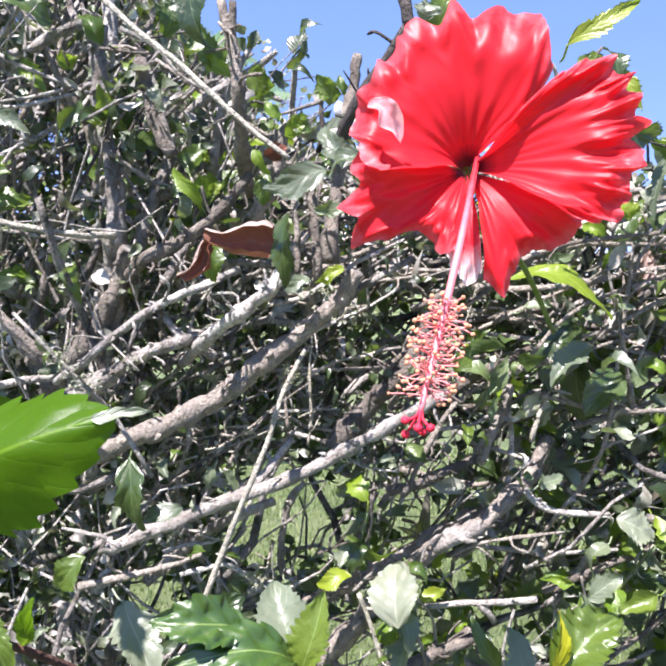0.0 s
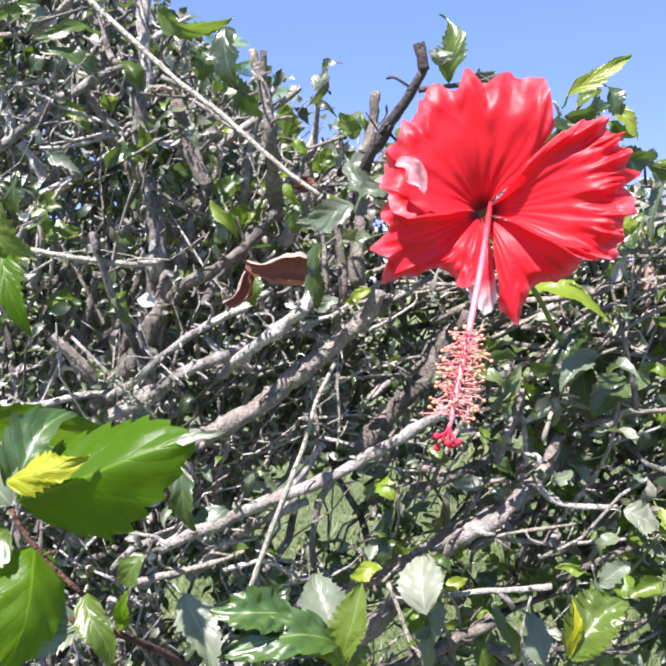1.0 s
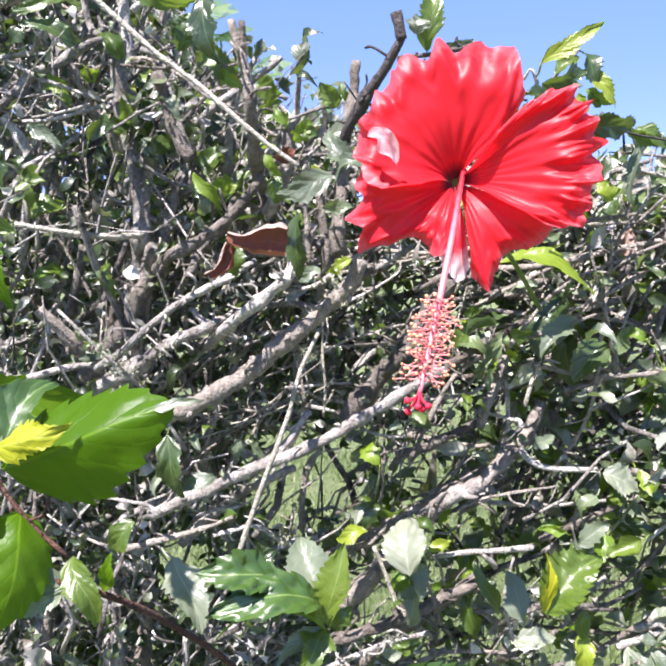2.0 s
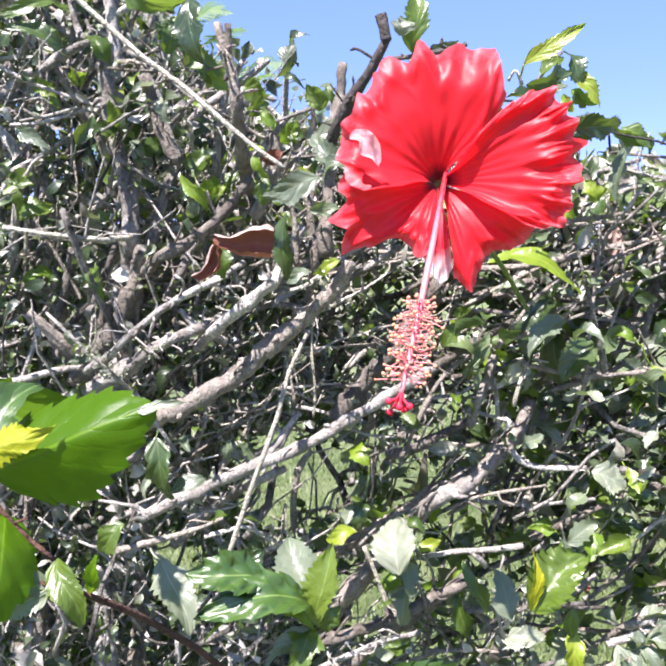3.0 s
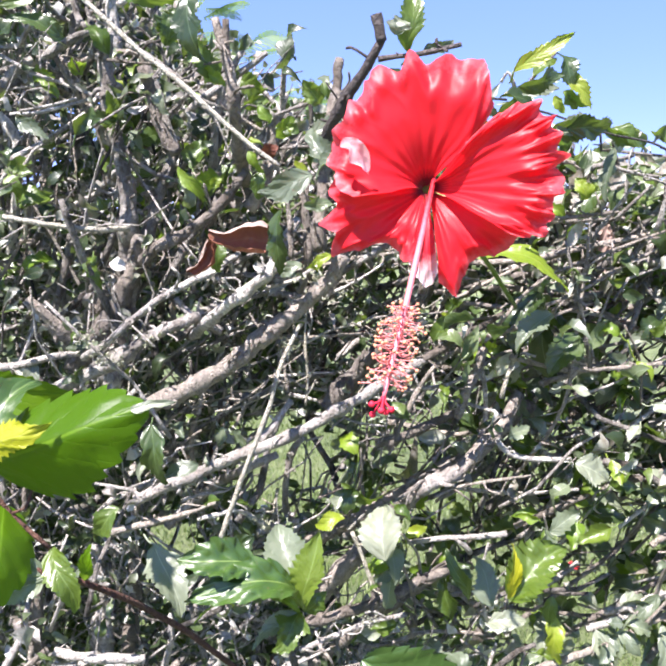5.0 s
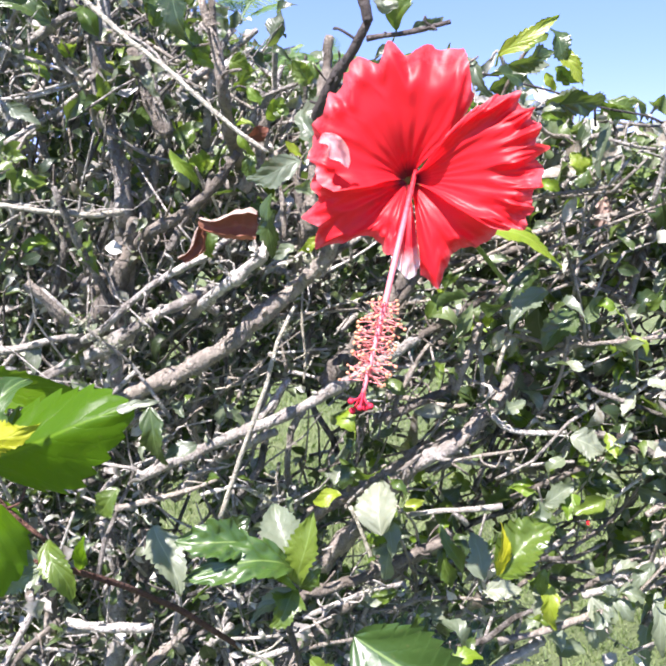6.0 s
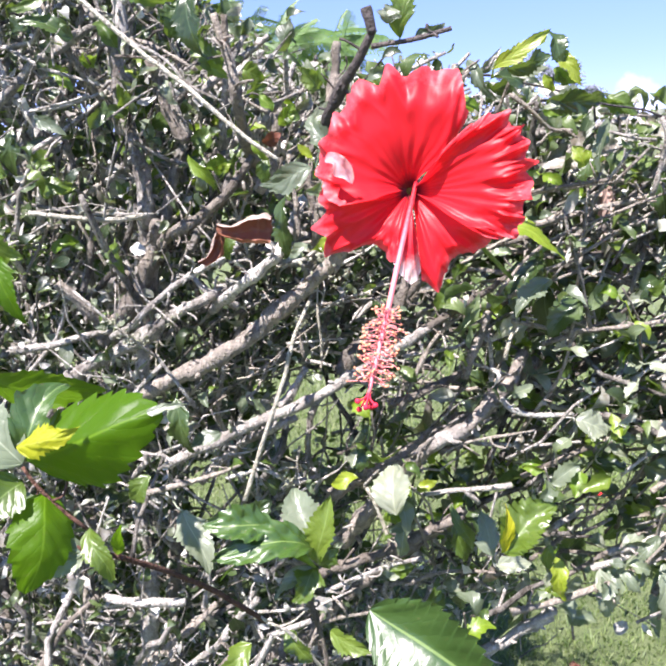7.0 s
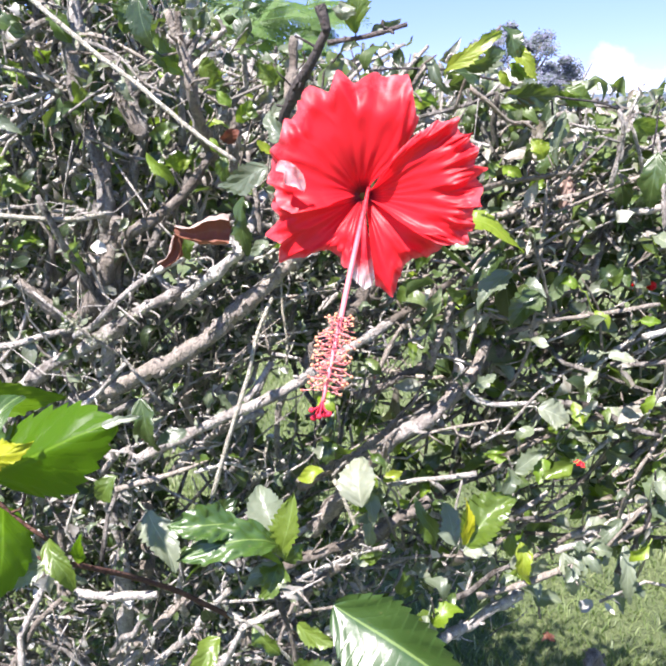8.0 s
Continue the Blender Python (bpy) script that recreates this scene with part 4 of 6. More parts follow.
def lit_twigs(shrub, x0, x1, z0, z1, seed, count, slant):
    """Thin bare pale twigs on the sunny face of the hedge."""
    rng = random.Random(seed)
    for _ in range(count):
        p = Vector((rng.uniform(x0, x1), rng.uniform(0.63, 0.71), rng.uniform(z0, z1)))
        a, length = radians(rng.gauss(slant, 26)), rng.uniform(0.04, 0.13)
        d = Vector((math.cos(a), rng.uniform(-0.2, 0.3), math.sin(a)))
        e = p + d * length
        if thin_spot(p) or thin_spot(e):
            continue
        b1, b2 = [Vector((rng.uniform(-1, 1), rng.uniform(-1, 1), rng.uniform(-1, 1))) * length * 0.055 for _ in range(2)]
        r = rng.uniform(0.0007, 0.0015)
        branch(shrub, [tuple(p), tuple(p.lerp(e, 0.35) + b1), tuple(p.lerp(e, 0.7) + b2), tuple(e)], r * 1.2, r * 0.8, rng.choice((BARK, BROWN, STRAW)), "twig")


lit_twigs(shrub_a, -0.20, 0.0, 1.10, 1.36, 71, 30, 45)
lit_twigs(shrub_b, -0.02, 0.14, 1.06, 1.28, 72, 12, 40)


limbs(shrub_a, -0.55, -0.08, 31, 46, 80, 28, 0.66, 0.95)
limbs(shrub_b, -0.2, 0.3, 32, 46, 42, 22, 0.68, 0.95)
limbs(shrub_c, 0.2, 0.6, 33, 22, 35, 25, 0.78, 1.0)
limbs(shrub_c, 0.05, 0.5, 34, 84, 28, 16, 0.62, 0.80, (DARK_BARK, BROWN, BARK, BROWN))


def lichen_clump(shrub, place, seed):
    """Pale crinkled lichen and bud scales on a limb."""
    rng = random.Random(seed)
    heap = Heap()
    for _ in range(26):
        c = Vector(place) + Vector((rng.gauss(0, 0.006), rng.gauss(0, 0.003) - 0.004, rng.gauss(0, 0.004)))
        w = Vector((rng.uniform(-1, 1), rng.uniform(-1, 0.3), rng.uniform(-1, 1))).normalized()
        n = w.orthogonal() + Vector((0, -0.4, 0.3))
        size = rng.uniform(0.002, 0.006)
        heap.add(*leaf_data(c, c + w * size, size * rng.uniform(0.4, 0.9), n, rng.uniform(-0.3, 0.6), rng.uniform(0.2, 1.0), 5, 4, 0, 0.3, rng.random() * 9))
    heap.build("lichen", LICHEN, shrub, "crinkled pale lichen on bark")


lichen_clump(shrub_a, (-0.179, 0.550, 1.300), 60)
lichen_clump(shrub_a, (-0.169, 0.560, 1.284), 61)
lichen_clump(shrub_a, (-0.144, 0.600, 1.291), 62)
lichen_clump(shrub_b, (-0.045, 0.640, 1.109), 63)
lichen_clump(shrub_a, (-0.165, 0.730, 1.404), 64)
lichen_clump(shrub_a, (-0.147, 0.730, 1.392), 65)
lichen_clump(shrub_a, (-0.123, 0.720, 1.452), 66)
lichen_clump(shrub_a, (-0.174, 0.580, 1.274), 67)
lichen_clump(shrub_b, (0.055, 0.660, 1.002), 68)
lichen_clump(shrub_b, (0.024, 0.580, 1.332), 69)
lichen_clump(shrub_b, (-0.020, 0.600, 1.289), 70)
lichen_clump(shrub_b, (0.001, 0.550, 1.352), 71)


# ---- limbs and leaves that stand out ----
# large limbs
branch(shrub_a, [(-0.207, 0.540, 1.594), (-0.183, 0.530, 1.570), (-0.125, 0.520, 1.519), (-0.092, 0.510, 1.494), (-0.054, 0.500, 1.461), (-0.020, 0.495, 1.436)], 0.0022, 0.0016, STRAW, knots=0.1)
branch(shrub_a, [(-0.346, 0.660, 1.480), (-0.312, 0.655, 1.497), (-0.273, 0.655, 1.532), (-0.241, 0.655, 1.547), (-0.206, 0.655, 1.567)], 0.0051, 0.0030, BARK)
branch(shrub_a, [(-0.194, 0.680, 1.716), (-0.194, 0.680, 1.633), (-0.193, 0.680, 1.573), (-0.194, 0.680, 1.531), (-0.195, 0.680, 1.478), (-0.187, 0.680, 1.435), (-0.184, 0.680, 1.405), (-0.187, 0.680, 1.368), (-0.193, 0.680, 1.321), (-0.199, 0.680, 1.255), (-0.204, 0.680, 1.168)], 0.0053, 0.0061, BARK)
branch(shrub_a, [(-0.160, 0.660, 1.545), (-0.147, 0.660, 1.514), (-0.139, 0.660, 1.483), (-0.131, 0.660, 1.462), (-0.137, 0.660, 1.444), (-0.144, 0.660, 1.430), (-0.149, 0.660, 1.413), (-0.156, 0.660, 1.391), (-0.167, 0.660, 1.361), (-0.177, 0.660, 1.323), (-0.185, 0.660, 1.259)], 0.0035, 0.0062, BARK)
branch(shrub_a, [(-0.145, 0.735, 1.467), (-0.132, 0.740, 1.491), (-0.118, 0.750, 1.525), (-0.115, 0.760, 1.557)], 0.0023, 0.0036, BARK)
branch(shrub_b, [(-0.077, 0.562, 1.554), (-0.072, 0.562, 1.536), (-0.066, 0.562, 1.515), (-0.063, 0.562, 1.492), (-0.063, 0.580, 1.472), (-0.064, 0.620, 1.449), (-0.066, 0.680, 1.426)], 0.0030, 0.0053, BROWN)
branch(shrub_b, [(-0.056, 0.600, 1.440), (-0.078, 0.600, 1.411), (-0.104, 0.600, 1.390), (-0.139, 0.605, 1.370), (-0.170, 0.660, 1.349), (-0.206, 0.740, 1.317), (-0.246, 0.820, 1.270)], 0.0035, 0.0064, BROWN)
branch(shrub_b, [(-0.068, 0.560, 1.553), (-0.068, 0.562, 1.534), (-0.066, 0.562, 1.515)], 0.0024, 0.0030, BROWN)
branch(shrub_a, [(-0.309, 0.670, 1.399), (-0.291, 0.665, 1.396), (-0.242, 0.660, 1.388), (-0.207, 0.655, 1.386), (-0.179, 0.655, 1.387), (-0.166, 0.650, 1.391)], 0.0018, 0.0019, BARK)
branch(shrub_a, [(-0.251, 0.600, 1.486), (-0.225, 0.600, 1.491), (-0.202, 0.600, 1.497)], 0.0013, 0.0011, BARK)
branch(shrub_b, [(0.021, 0.613, 1.536), (0.019, 0.610, 1.512), (0.016, 0.600, 1.491), (0.012, 0.585, 1.467), (0.010, 0.570, 1.429), (0.008, 0.562, 1.404), (0.008, 0.560, 1.373)], 0.0039, 0.0051, BROWN)
branch(shrub_b, [(0.048, 0.516, 1.546), (0.050, 0.517, 1.539), (0.053, 0.518, 1.528)], 0.0044, 0.0039, DUSK_BARK)
branch(shrub_b, [(0.053, 0.518, 1.531), (0.045, 0.525, 1.516), (0.035, 0.535, 1.501), (0.026, 0.545, 1.489), (0.015, 0.560, 1.471), (0.010, 0.575, 1.456)], 0.0031, 0.0046, DUSK_BARK)
branch(shrub_b, [(-0.025, 0.600, 1.440), (-0.023, 0.600, 1.418), (-0.019, 0.600, 1.391), (-0.018, 0.600, 1.364)], 0.0019, 0.0025, BROWN)
branch(shrub_b, [(-0.009, 0.620, 1.427), (-0.007, 0.620, 1.397), (-0.004, 0.620, 1.367), (-0.011, 0.640, 1.331)], 0.0033, 0.0040, BROWN)
branch(shrub_b, [(-0.018, 0.660, 1.397), (-0.027, 0.600, 1.371), (-0.036, 0.575, 1.352), (-0.048, 0.575, 1.342), (-0.062, 0.580, 1.330), (-0.083, 0.600, 1.313), (-0.118, 0.660, 1.286)], 0.0052, 0.0045, BARK)
branch(shrub_a, [(-0.068, 0.630, 1.366), (-0.083, 0.560, 1.353), (-0.098, 0.550, 1.345), (-0.120, 0.550, 1.333), (-0.142, 0.555, 1.317), (-0.170, 0.560, 1.293), (-0.204, 0.600, 1.273)], 0.0027, 0.0032, BARK)
branch(shrub_a, [(-0.093, 0.680, 1.315), (-0.112, 0.610, 1.307), (-0.139, 0.600, 1.296), (-0.164, 0.605, 1.278), (-0.187, 0.610, 1.263), (-0.237, 0.620, 1.239), (-0.277, 0.630, 1.212)], 0.0046, 0.0067, BARK)
branch(shrub_b, [(0.028, 0.578, 1.368), (0.018, 0.583, 1.350), (0.001, 0.588, 1.331), (-0.028, 0.592, 1.306), (-0.050, 0.597, 1.287), (-0.073, 0.602, 1.267), (-0.108, 0.606, 1.246), (-0.139, 0.615, 1.231), (-0.187, 0.634, 1.206), (-0.251, 0.662, 1.173)], 0.0058, 0.0083, DARK_BARK)
branch(shrub_b, [(0.217, 0.740, 1.314), (0.147, 0.640, 1.297), (0.109, 0.615, 1.280), (0.094, 0.612, 1.271)], 0.0031, 0.0040, BROWN)
branch(shrub_b, [(0.105, 0.615, 1.277), (0.087, 0.605, 1.268), (0.072, 0.605, 1.258), (0.051, 0.605, 1.244), (0.026, 0.605, 1.230), (-0.012, 0.605, 1.206), (-0.054, 0.605, 1.189), (-0.092, 0.605, 1.173), (-0.124, 0.605, 1.157), (-0.161, 0.605, 1.139)], 0.0041, 0.0055, SUNLIT_BARK)
branch(shrub_b, [(-0.033, 0.650, 1.172), (-0.068, 0.660, 1.153), (-0.101, 0.720, 1.119), (-0.127, 0.725, 1.097), (-0.163, 0.740, 1.059)], 0.0038, 0.0054, SUNLIT_BARK)
branch(shrub_b, [(-0.008, 0.590, 1.309), (-0.015, 0.585, 1.295), (-0.023, 0.580, 1.279), (-0.029, 0.575, 1.258), (-0.033, 0.575, 1.241), (-0.046, 0.570, 1.205), (-0.063, 0.570, 1.158), (-0.077, 0.570, 1.116)], 0.0017, 0.0023, STRAW, knots=0.1)
branch(shrub_b, [(-0.046, 0.620, 1.193), (-0.031, 0.630, 1.212), (-0.021, 0.640, 1.228)], 0.0039, 0.0024, SUNLIT_BARK)
branch(shrub_a, [(-0.085, 0.600, 1.141), (-0.106, 0.600, 1.132), (-0.123, 0.600, 1.126), (-0.152, 0.600, 1.118), (-0.182, 0.600, 1.110)], 0.0019, 0.0029, BROWN)
branch(shrub_b, [(-0.110, 0.640, 1.108), (-0.089, 0.640, 1.114), (-0.071, 0.640, 1.118), (-0.053, 0.645, 1.107), (-0.042, 0.650, 1.097)], 0.0017, 0.0022, BARK)
branch(shrub_b, [(-0.013, 0.750, 1.162), (-0.023, 0.750, 1.148), (-0.030, 0.750, 1.127), (-0.033, 0.750, 1.084), (-0.026, 0.750, 1.063)], 0.0027, 0.0039, BARK)
branch(shrub_b, [(-0.037, 0.700, 1.120), (-0.041, 0.700, 1.095), (-0.045, 0.700, 1.067)], 0.0016, 0.0016, STRAW)
branch(shrub_b, [(0.105, 0.620, 1.352), (0.094, 0.620, 1.321), (0.072, 0.630, 1.289), (0.048, 0.640, 1.263)], 0.0033, 0.0044, BROWN)
branch(shrub_b, [(0.071, 0.600, 1.381), (0.054, 0.600, 1.371), (0.032, 0.600, 1.357), (0.010, 0.605, 1.339), (-0.005, 0.610, 1.328)], 0.0022, 0.0029, BARK)
# limbs of the lower middle
branch(shrub_b, [(-0.009, 0.720, 1.051), (0.035, 0.710, 1.080), (0.080, 0.710, 1.105), (0.132, 0.700, 1.145), (0.165, 0.700, 1.162), (0.192, 0.710, 1.185), (0.230, 0.730, 1.209)], 0.0078, 0.0068, BROWN)
branch(shrub_b, [(0.202, 0.800, 1.142), (0.168, 0.710, 1.158), (0.157, 0.680, 1.166), (0.118, 0.680, 1.144), (0.106, 0.730, 1.115)], 0.0032, 0.0048, SUNLIT_BARK)
branch(shrub_b, [(0.098, 0.660, 1.004), (0.060, 0.660, 0.994), (0.033, 0.660, 0.982), (-0.009, 0.660, 0.962)], 0.0022, 0.0029, BARK)
branch(shrub_b, [(0.156, 0.720, 1.031), (0.123, 0.720, 1.011), (0.058, 0.720, 0.962), (0.004, 0.740, 0.900), (-0.057, 0.760, 0.824)], 0.0051, 0.0070, BROWN)
branch(shrub_c, [(0.085, 0.800, 1.017), (0.116, 0.800, 1.022), (0.149, 0.800, 1.027), (0.225, 0.795, 1.037)], 0.0028, 0.0032, BARK)
branch(shrub_c, [(0.157, 0.800, 1.027), (0.173, 0.800, 1.008), (0.189, 0.800, 0.989)], 0.0026, 0.0032, BARK)
branch(shrub_c, [(0.210, 0.740, 1.174), (0.223, 0.740, 1.162), (0.232, 0.740, 1.157), (0.257, 0.740, 1.149), (0.285, 0.745, 1.146)], 0.0024, 0.0032, BARK)
branch(shrub_c, [(0.214, 0.740, 1.188), (0.245, 0.740, 1.168), (0.273, 0.745, 1.154)], 0.0020, 0.0018, BARK)
branch(shrub_c, [(0.175, 0.900, 0.689), (0.240, 0.895, 0.741), (0.298, 0.890, 0.778)], 0.0062, 0.0062, BARK)
branch(shrub_c, [(0.350, 0.845, 0.899), (0.402, 0.845, 0.913), (0.429, 0.845, 0.928), (0.496, 0.850, 0.967)], 0.0036, 0.0041, BARK)
branch(shrub_c, [(0.396, 0.900, 1.146), (0.446, 0.900, 1.165), (0.498, 0.900, 1.194)], 0.0036, 0.0048, BARK)
branch(shrub_c, [(0.253, 0.850, 1.149), (0.307, 0.850, 1.170), (0.385, 0.860, 1.188), (0.462, 0.870, 1.228)], 0.0068, 0.0046, BROWN)
branch(shrub_c, [(0.287, 0.870, 0.955), (0.324, 0.870, 0.974), (0.346, 0.870, 1.005)], 0.0023, 0.0023, BROWN)
branch(shrub_c, [(0.290, 0.870, 0.965), (0.348, 0.870, 0.964), (0.400, 0.870, 0.966)], 0.0016, 0.0014, BARK)
branch(shrub_b, [(0.197, 0.720, 0.950), (0.131, 0.720, 0.952), (0.089, 0.720, 0.938)], 0.0020, 0.0024, BROWN)
# limbs on the near face
branch(shrub_b, [(0.102, 0.640, 1.141), (0.119, 0.640, 1.151), (0.141, 0.650, 1.158)], 0.0074, 0.0079, SUNLIT_BARK, knots=0.15)
branch(shrub_b, [(0.141, 0.650, 1.158), (0.161, 0.660, 1.176), (0.189, 0.680, 1.196), (0.210, 0.700, 1.226)], 0.0071, 0.0059, DARK_BARK)
branch(shrub_b, [(0.102, 0.640, 1.141), (0.083, 0.660, 1.112), (0.064, 0.680, 1.081), (0.034, 0.700, 1.033), (0.007, 0.720, 0.991)], 0.0070, 0.0096, DARK_BARK)
branch(shrub_b, [(0.094, 0.620, 1.098), (0.115, 0.620, 1.101), (0.139, 0.620, 1.104), (0.162, 0.620, 1.106), (0.186, 0.620, 1.108)], 0.0023, 0.0030, SUNLIT_BARK, knots=0.15)
branch(shrub_b, [(0.138, 0.620, 1.104), (0.145, 0.620, 1.097), (0.153, 0.625, 1.087)], 0.0030, 0.0027, SUNLIT_BARK, knots=0.15)
branch(shrub_c, [(0.176, 0.640, 1.194), (0.185, 0.640, 1.184), (0.197, 0.640, 1.178), (0.216, 0.640, 1.176), (0.251, 0.650, 1.173)], 0.0031, 0.0024, SUNLIT_BARK, knots=0.15)
branch(shrub_b, [(-0.017, 0.600, 1.017), (0.004, 0.600, 1.027), (0.033, 0.610, 1.030), (0.060, 0.610, 1.040), (0.096, 0.620, 1.054), (0.139, 0.640, 1.065)], 0.0051, 0.0047, BROWN)
branch(shrub_b, [(0.061, 0.630, 1.040), (0.085, 0.630, 1.043), (0.111, 0.640, 1.051), (0.140, 0.650, 1.065)], 0.0062, 0.0055, DARK_BARK)
branch(shrub_c, [(0.281, 0.660, 0.993), (0.310, 0.660, 1.004), (0.346, 0.670, 1.017), (0.385, 0.680, 1.030)], 0.0040, 0.0037, SUNLIT_BARK, knots=0.15)
branch(shrub_b, [(0.040, 0.600, 1.115), (0.051, 0.600, 1.089), (0.062, 0.600, 1.059)], 0.0018, 0.0018, STRAW)
branch(shrub_b, [(0.013, 0.660, 1.218), (0.042, 0.660, 1.253), (0.074, 0.660, 1.292), (0.093, 0.670, 1.327)], 0.0088, 0.0065, DARK_BARK)
branch(shrub_b, [(0.063, 0.670, 1.180), (0.088, 0.670, 1.186), (0.122, 0.680, 1.200), (0.144, 0.690, 1.207)], 0.0049, 0.0038, DARK_BARK)
branch(shrub_b, [(0.142, 0.660, 1.209), (0.147, 0.660, 1.230), (0.159, 0.670, 1.253), (0.167, 0.680, 1.276)], 0.0040, 0.0049, DARK_BARK)
branch(shrub_c, [(0.179, 0.640, 1.234), (0.183, 0.640, 1.254), (0.193, 0.650, 1.277)], 0.0023, 0.0020, STRAW)
branch(shrub_b, [(0.159, 0.680, 0.865), (0.193, 0.690, 0.883), (0.225, 0.700, 0.896), (0.258, 0.720, 0.902)], 0.0066, 0.0065, SUNLIT_BARK, knots=0.15)
branch(shrub_c, [(0.297, 0.660, 1.011), (0.327, 0.660, 1.019), (0.360, 0.670, 1.027)], 0.0044, 0.0037, SUNLIT_BARK, knots=0.15)
branch(shrub_a, [(-0.247, 0.620, 0.978), (-0.205, 0.620, 0.972), (-0.162, 0.630, 0.967)], 0.0045, 0.0046, SUNLIT_BARK, knots=0.15)
branch(shrub_a, [(-0.252, 0.560, 1.396), (-0.215, 0.570, 1.390), (-0.183, 0.580, 1.387), (-0.159, 0.600, 1.388)], 0.0021, 0.0026, STRAW, knots=0.15)
branch(shrub_a, [(-0.191, 0.640, 1.557), (-0.188, 0.640, 1.520), (-0.186, 0.640, 1.479), (-0.176, 0.640, 1.442), (-0.171, 0.640, 1.407), (-0.179, 0.650, 1.361), (-0.186, 0.660, 1.312)], 0.0066, 0.0076, BARK)
branch(shrub_a, [(-0.150, 0.620, 1.527), (-0.142, 0.620, 1.502), (-0.135, 0.620, 1.476), (-0.121, 0.620, 1.454)], 0.0042, 0.0049, BROWN)
branch(shrub_a, [(-0.037, 0.620, 1.476), (-0.043, 0.620, 1.436), (-0.057, 0.620, 1.406)], 0.0053, 0.0061, DARK_BARK)
branch(shrub_a, [(-0.264, 0.630, 1.323), (-0.234, 0.640, 1.287), (-0.210, 0.660, 1.255)], 0.0054, 0.0064, DARK_BARK)
branch(shrub_a, [(-0.158, 0.630, 1.381), (-0.173, 0.640, 1.338), (-0.197, 0.650, 1.297), (-0.231, 0.660, 1.255)], 0.0065, 0.0096, DARK_BARK)
# stems near the foot
branch(shrub_a, [(-0.243, 0.740, 1.036), (-0.244, 0.745, 1.001), (-0.243, 0.750, 0.956), (-0.243, 0.750, 0.906), (-0.247, 0.755, 0.840), (-0.257, 0.760, 0.748), (-0.283, 0.780, 0.511)], 0.0068, 0.0114, BARK)
branch(shrub_a, [(-0.216, 0.800, 0.992), (-0.221, 0.800, 0.917), (-0.232, 0.800, 0.838), (-0.242, 0.800, 0.714)], 0.0065, 0.0086, BROWN)
branch(shrub_a, [(-0.289, 0.720, 0.904), (-0.233, 0.715, 0.907), (-0.189, 0.715, 0.910)], 0.0031, 0.0039, BARK)
branch(shrub_a, [(-0.347, 0.620, 0.943), (-0.289, 0.620, 0.948), (-0.243, 0.620, 0.944)], 0.0016, 0.0017, BARK)
branch(shrub_a, [(-0.245, 0.600, 0.993), (-0.285, 0.600, 0.955), (-0.309, 0.600, 0.919), (-0.335, 0.600, 0.872)], 0.0027, 0.0047, BROWN)
branch(shrub_a, [(-0.134, 0.660, 0.945), (-0.162, 0.660, 0.918), (-0.197, 0.660, 0.887), (-0.235, 0.660, 0.854)], 0.0033, 0.0044, BROWN)
branch(shrub_b, [(-0.079, 0.620, 0.977), (-0.107, 0.630, 0.944), (-0.129, 0.630, 0.915), (-0.189, 0.640, 0.862)], 0.0031, 0.0039, BARK)
branch(shrub_a, [(-0.285, 0.620, 0.941), (-0.269, 0.620, 0.921), (-0.253, 0.620, 0.893)], 0.0021, 0.0024, BARK)
branch(shrub_b, [(-0.008, 0.600, 0.974), (-0.024, 0.600, 0.932), (-0.037, 0.600, 0.878)], 0.0015, 0.0023, BROWN)
branch(shrub_b, [(-0.088, 0.600, 0.939), (-0.108, 0.600, 0.923), (-0.129, 0.600, 0.896)], 0.0027, 0.0030, BROWN)
branch(shrub_a, [(-0.155, 0.600, 1.246), (-0.206, 0.610, 1.200), (-0.274, 0.620, 1.175)], 0.0023, 0.0034, BARK)
# upper left limbs
branch(shrub_a, [(-0.245, 0.700, 1.635), (-0.239, 0.700, 1.615), (-0.232, 0.700, 1.586), (-0.221, 0.690, 1.577)], 0.0025, 0.0039, BARK)
branch(shrub_a, [(-0.237, 0.620, 1.614), (-0.265, 0.620, 1.589), (-0.287, 0.620, 1.582), (-0.309, 0.620, 1.580)], 0.0022, 0.0025, BROWN)
branch(shrub_a, [(-0.165, 0.600, 1.572), (-0.151, 0.600, 1.582), (-0.133, 0.600, 1.591)], 0.0025, 0.0018, BARK)
branch(shrub_a, [(-0.367, 0.750, 1.579), (-0.354, 0.750, 1.541), (-0.344, 0.750, 1.515), (-0.324, 0.750, 1.485), (-0.317, 0.750, 1.467), (-0.327, 0.760, 1.406), (-0.347, 0.780, 1.342)], 0.0042, 0.0051, BARK)
branch(shrub_a, [(-0.282, 0.720, 1.464), (-0.308, 0.720, 1.447), (-0.338, 0.720, 1.426)], 0.0029, 0.0040, BARK)
branch(shrub_a, [(-0.268, 0.620, 1.486), (-0.240, 0.620, 1.488), (-0.200, 0.620, 1.499)], 0.0013, 0.0014, BARK)
branch(shrub_a, [(-0.243, 0.660, 1.546), (-0.227, 0.660, 1.519), (-0.221, 0.670, 1.502), (-0.210, 0.680, 1.488)], 0.0024, 0.0028, BROWN)
branch(shrub_a, [(-0.267, 0.700, 1.300), (-0.252, 0.700, 1.347), (-0.245, 0.700, 1.380)], 0.0039, 0.0046, BARK)
branch(shrub_a, [(-0.222, 0.720, 1.321), (-0.238, 0.730, 1.289), (-0.260, 0.740, 1.248)], 0.0062, 0.0075, BROWN)
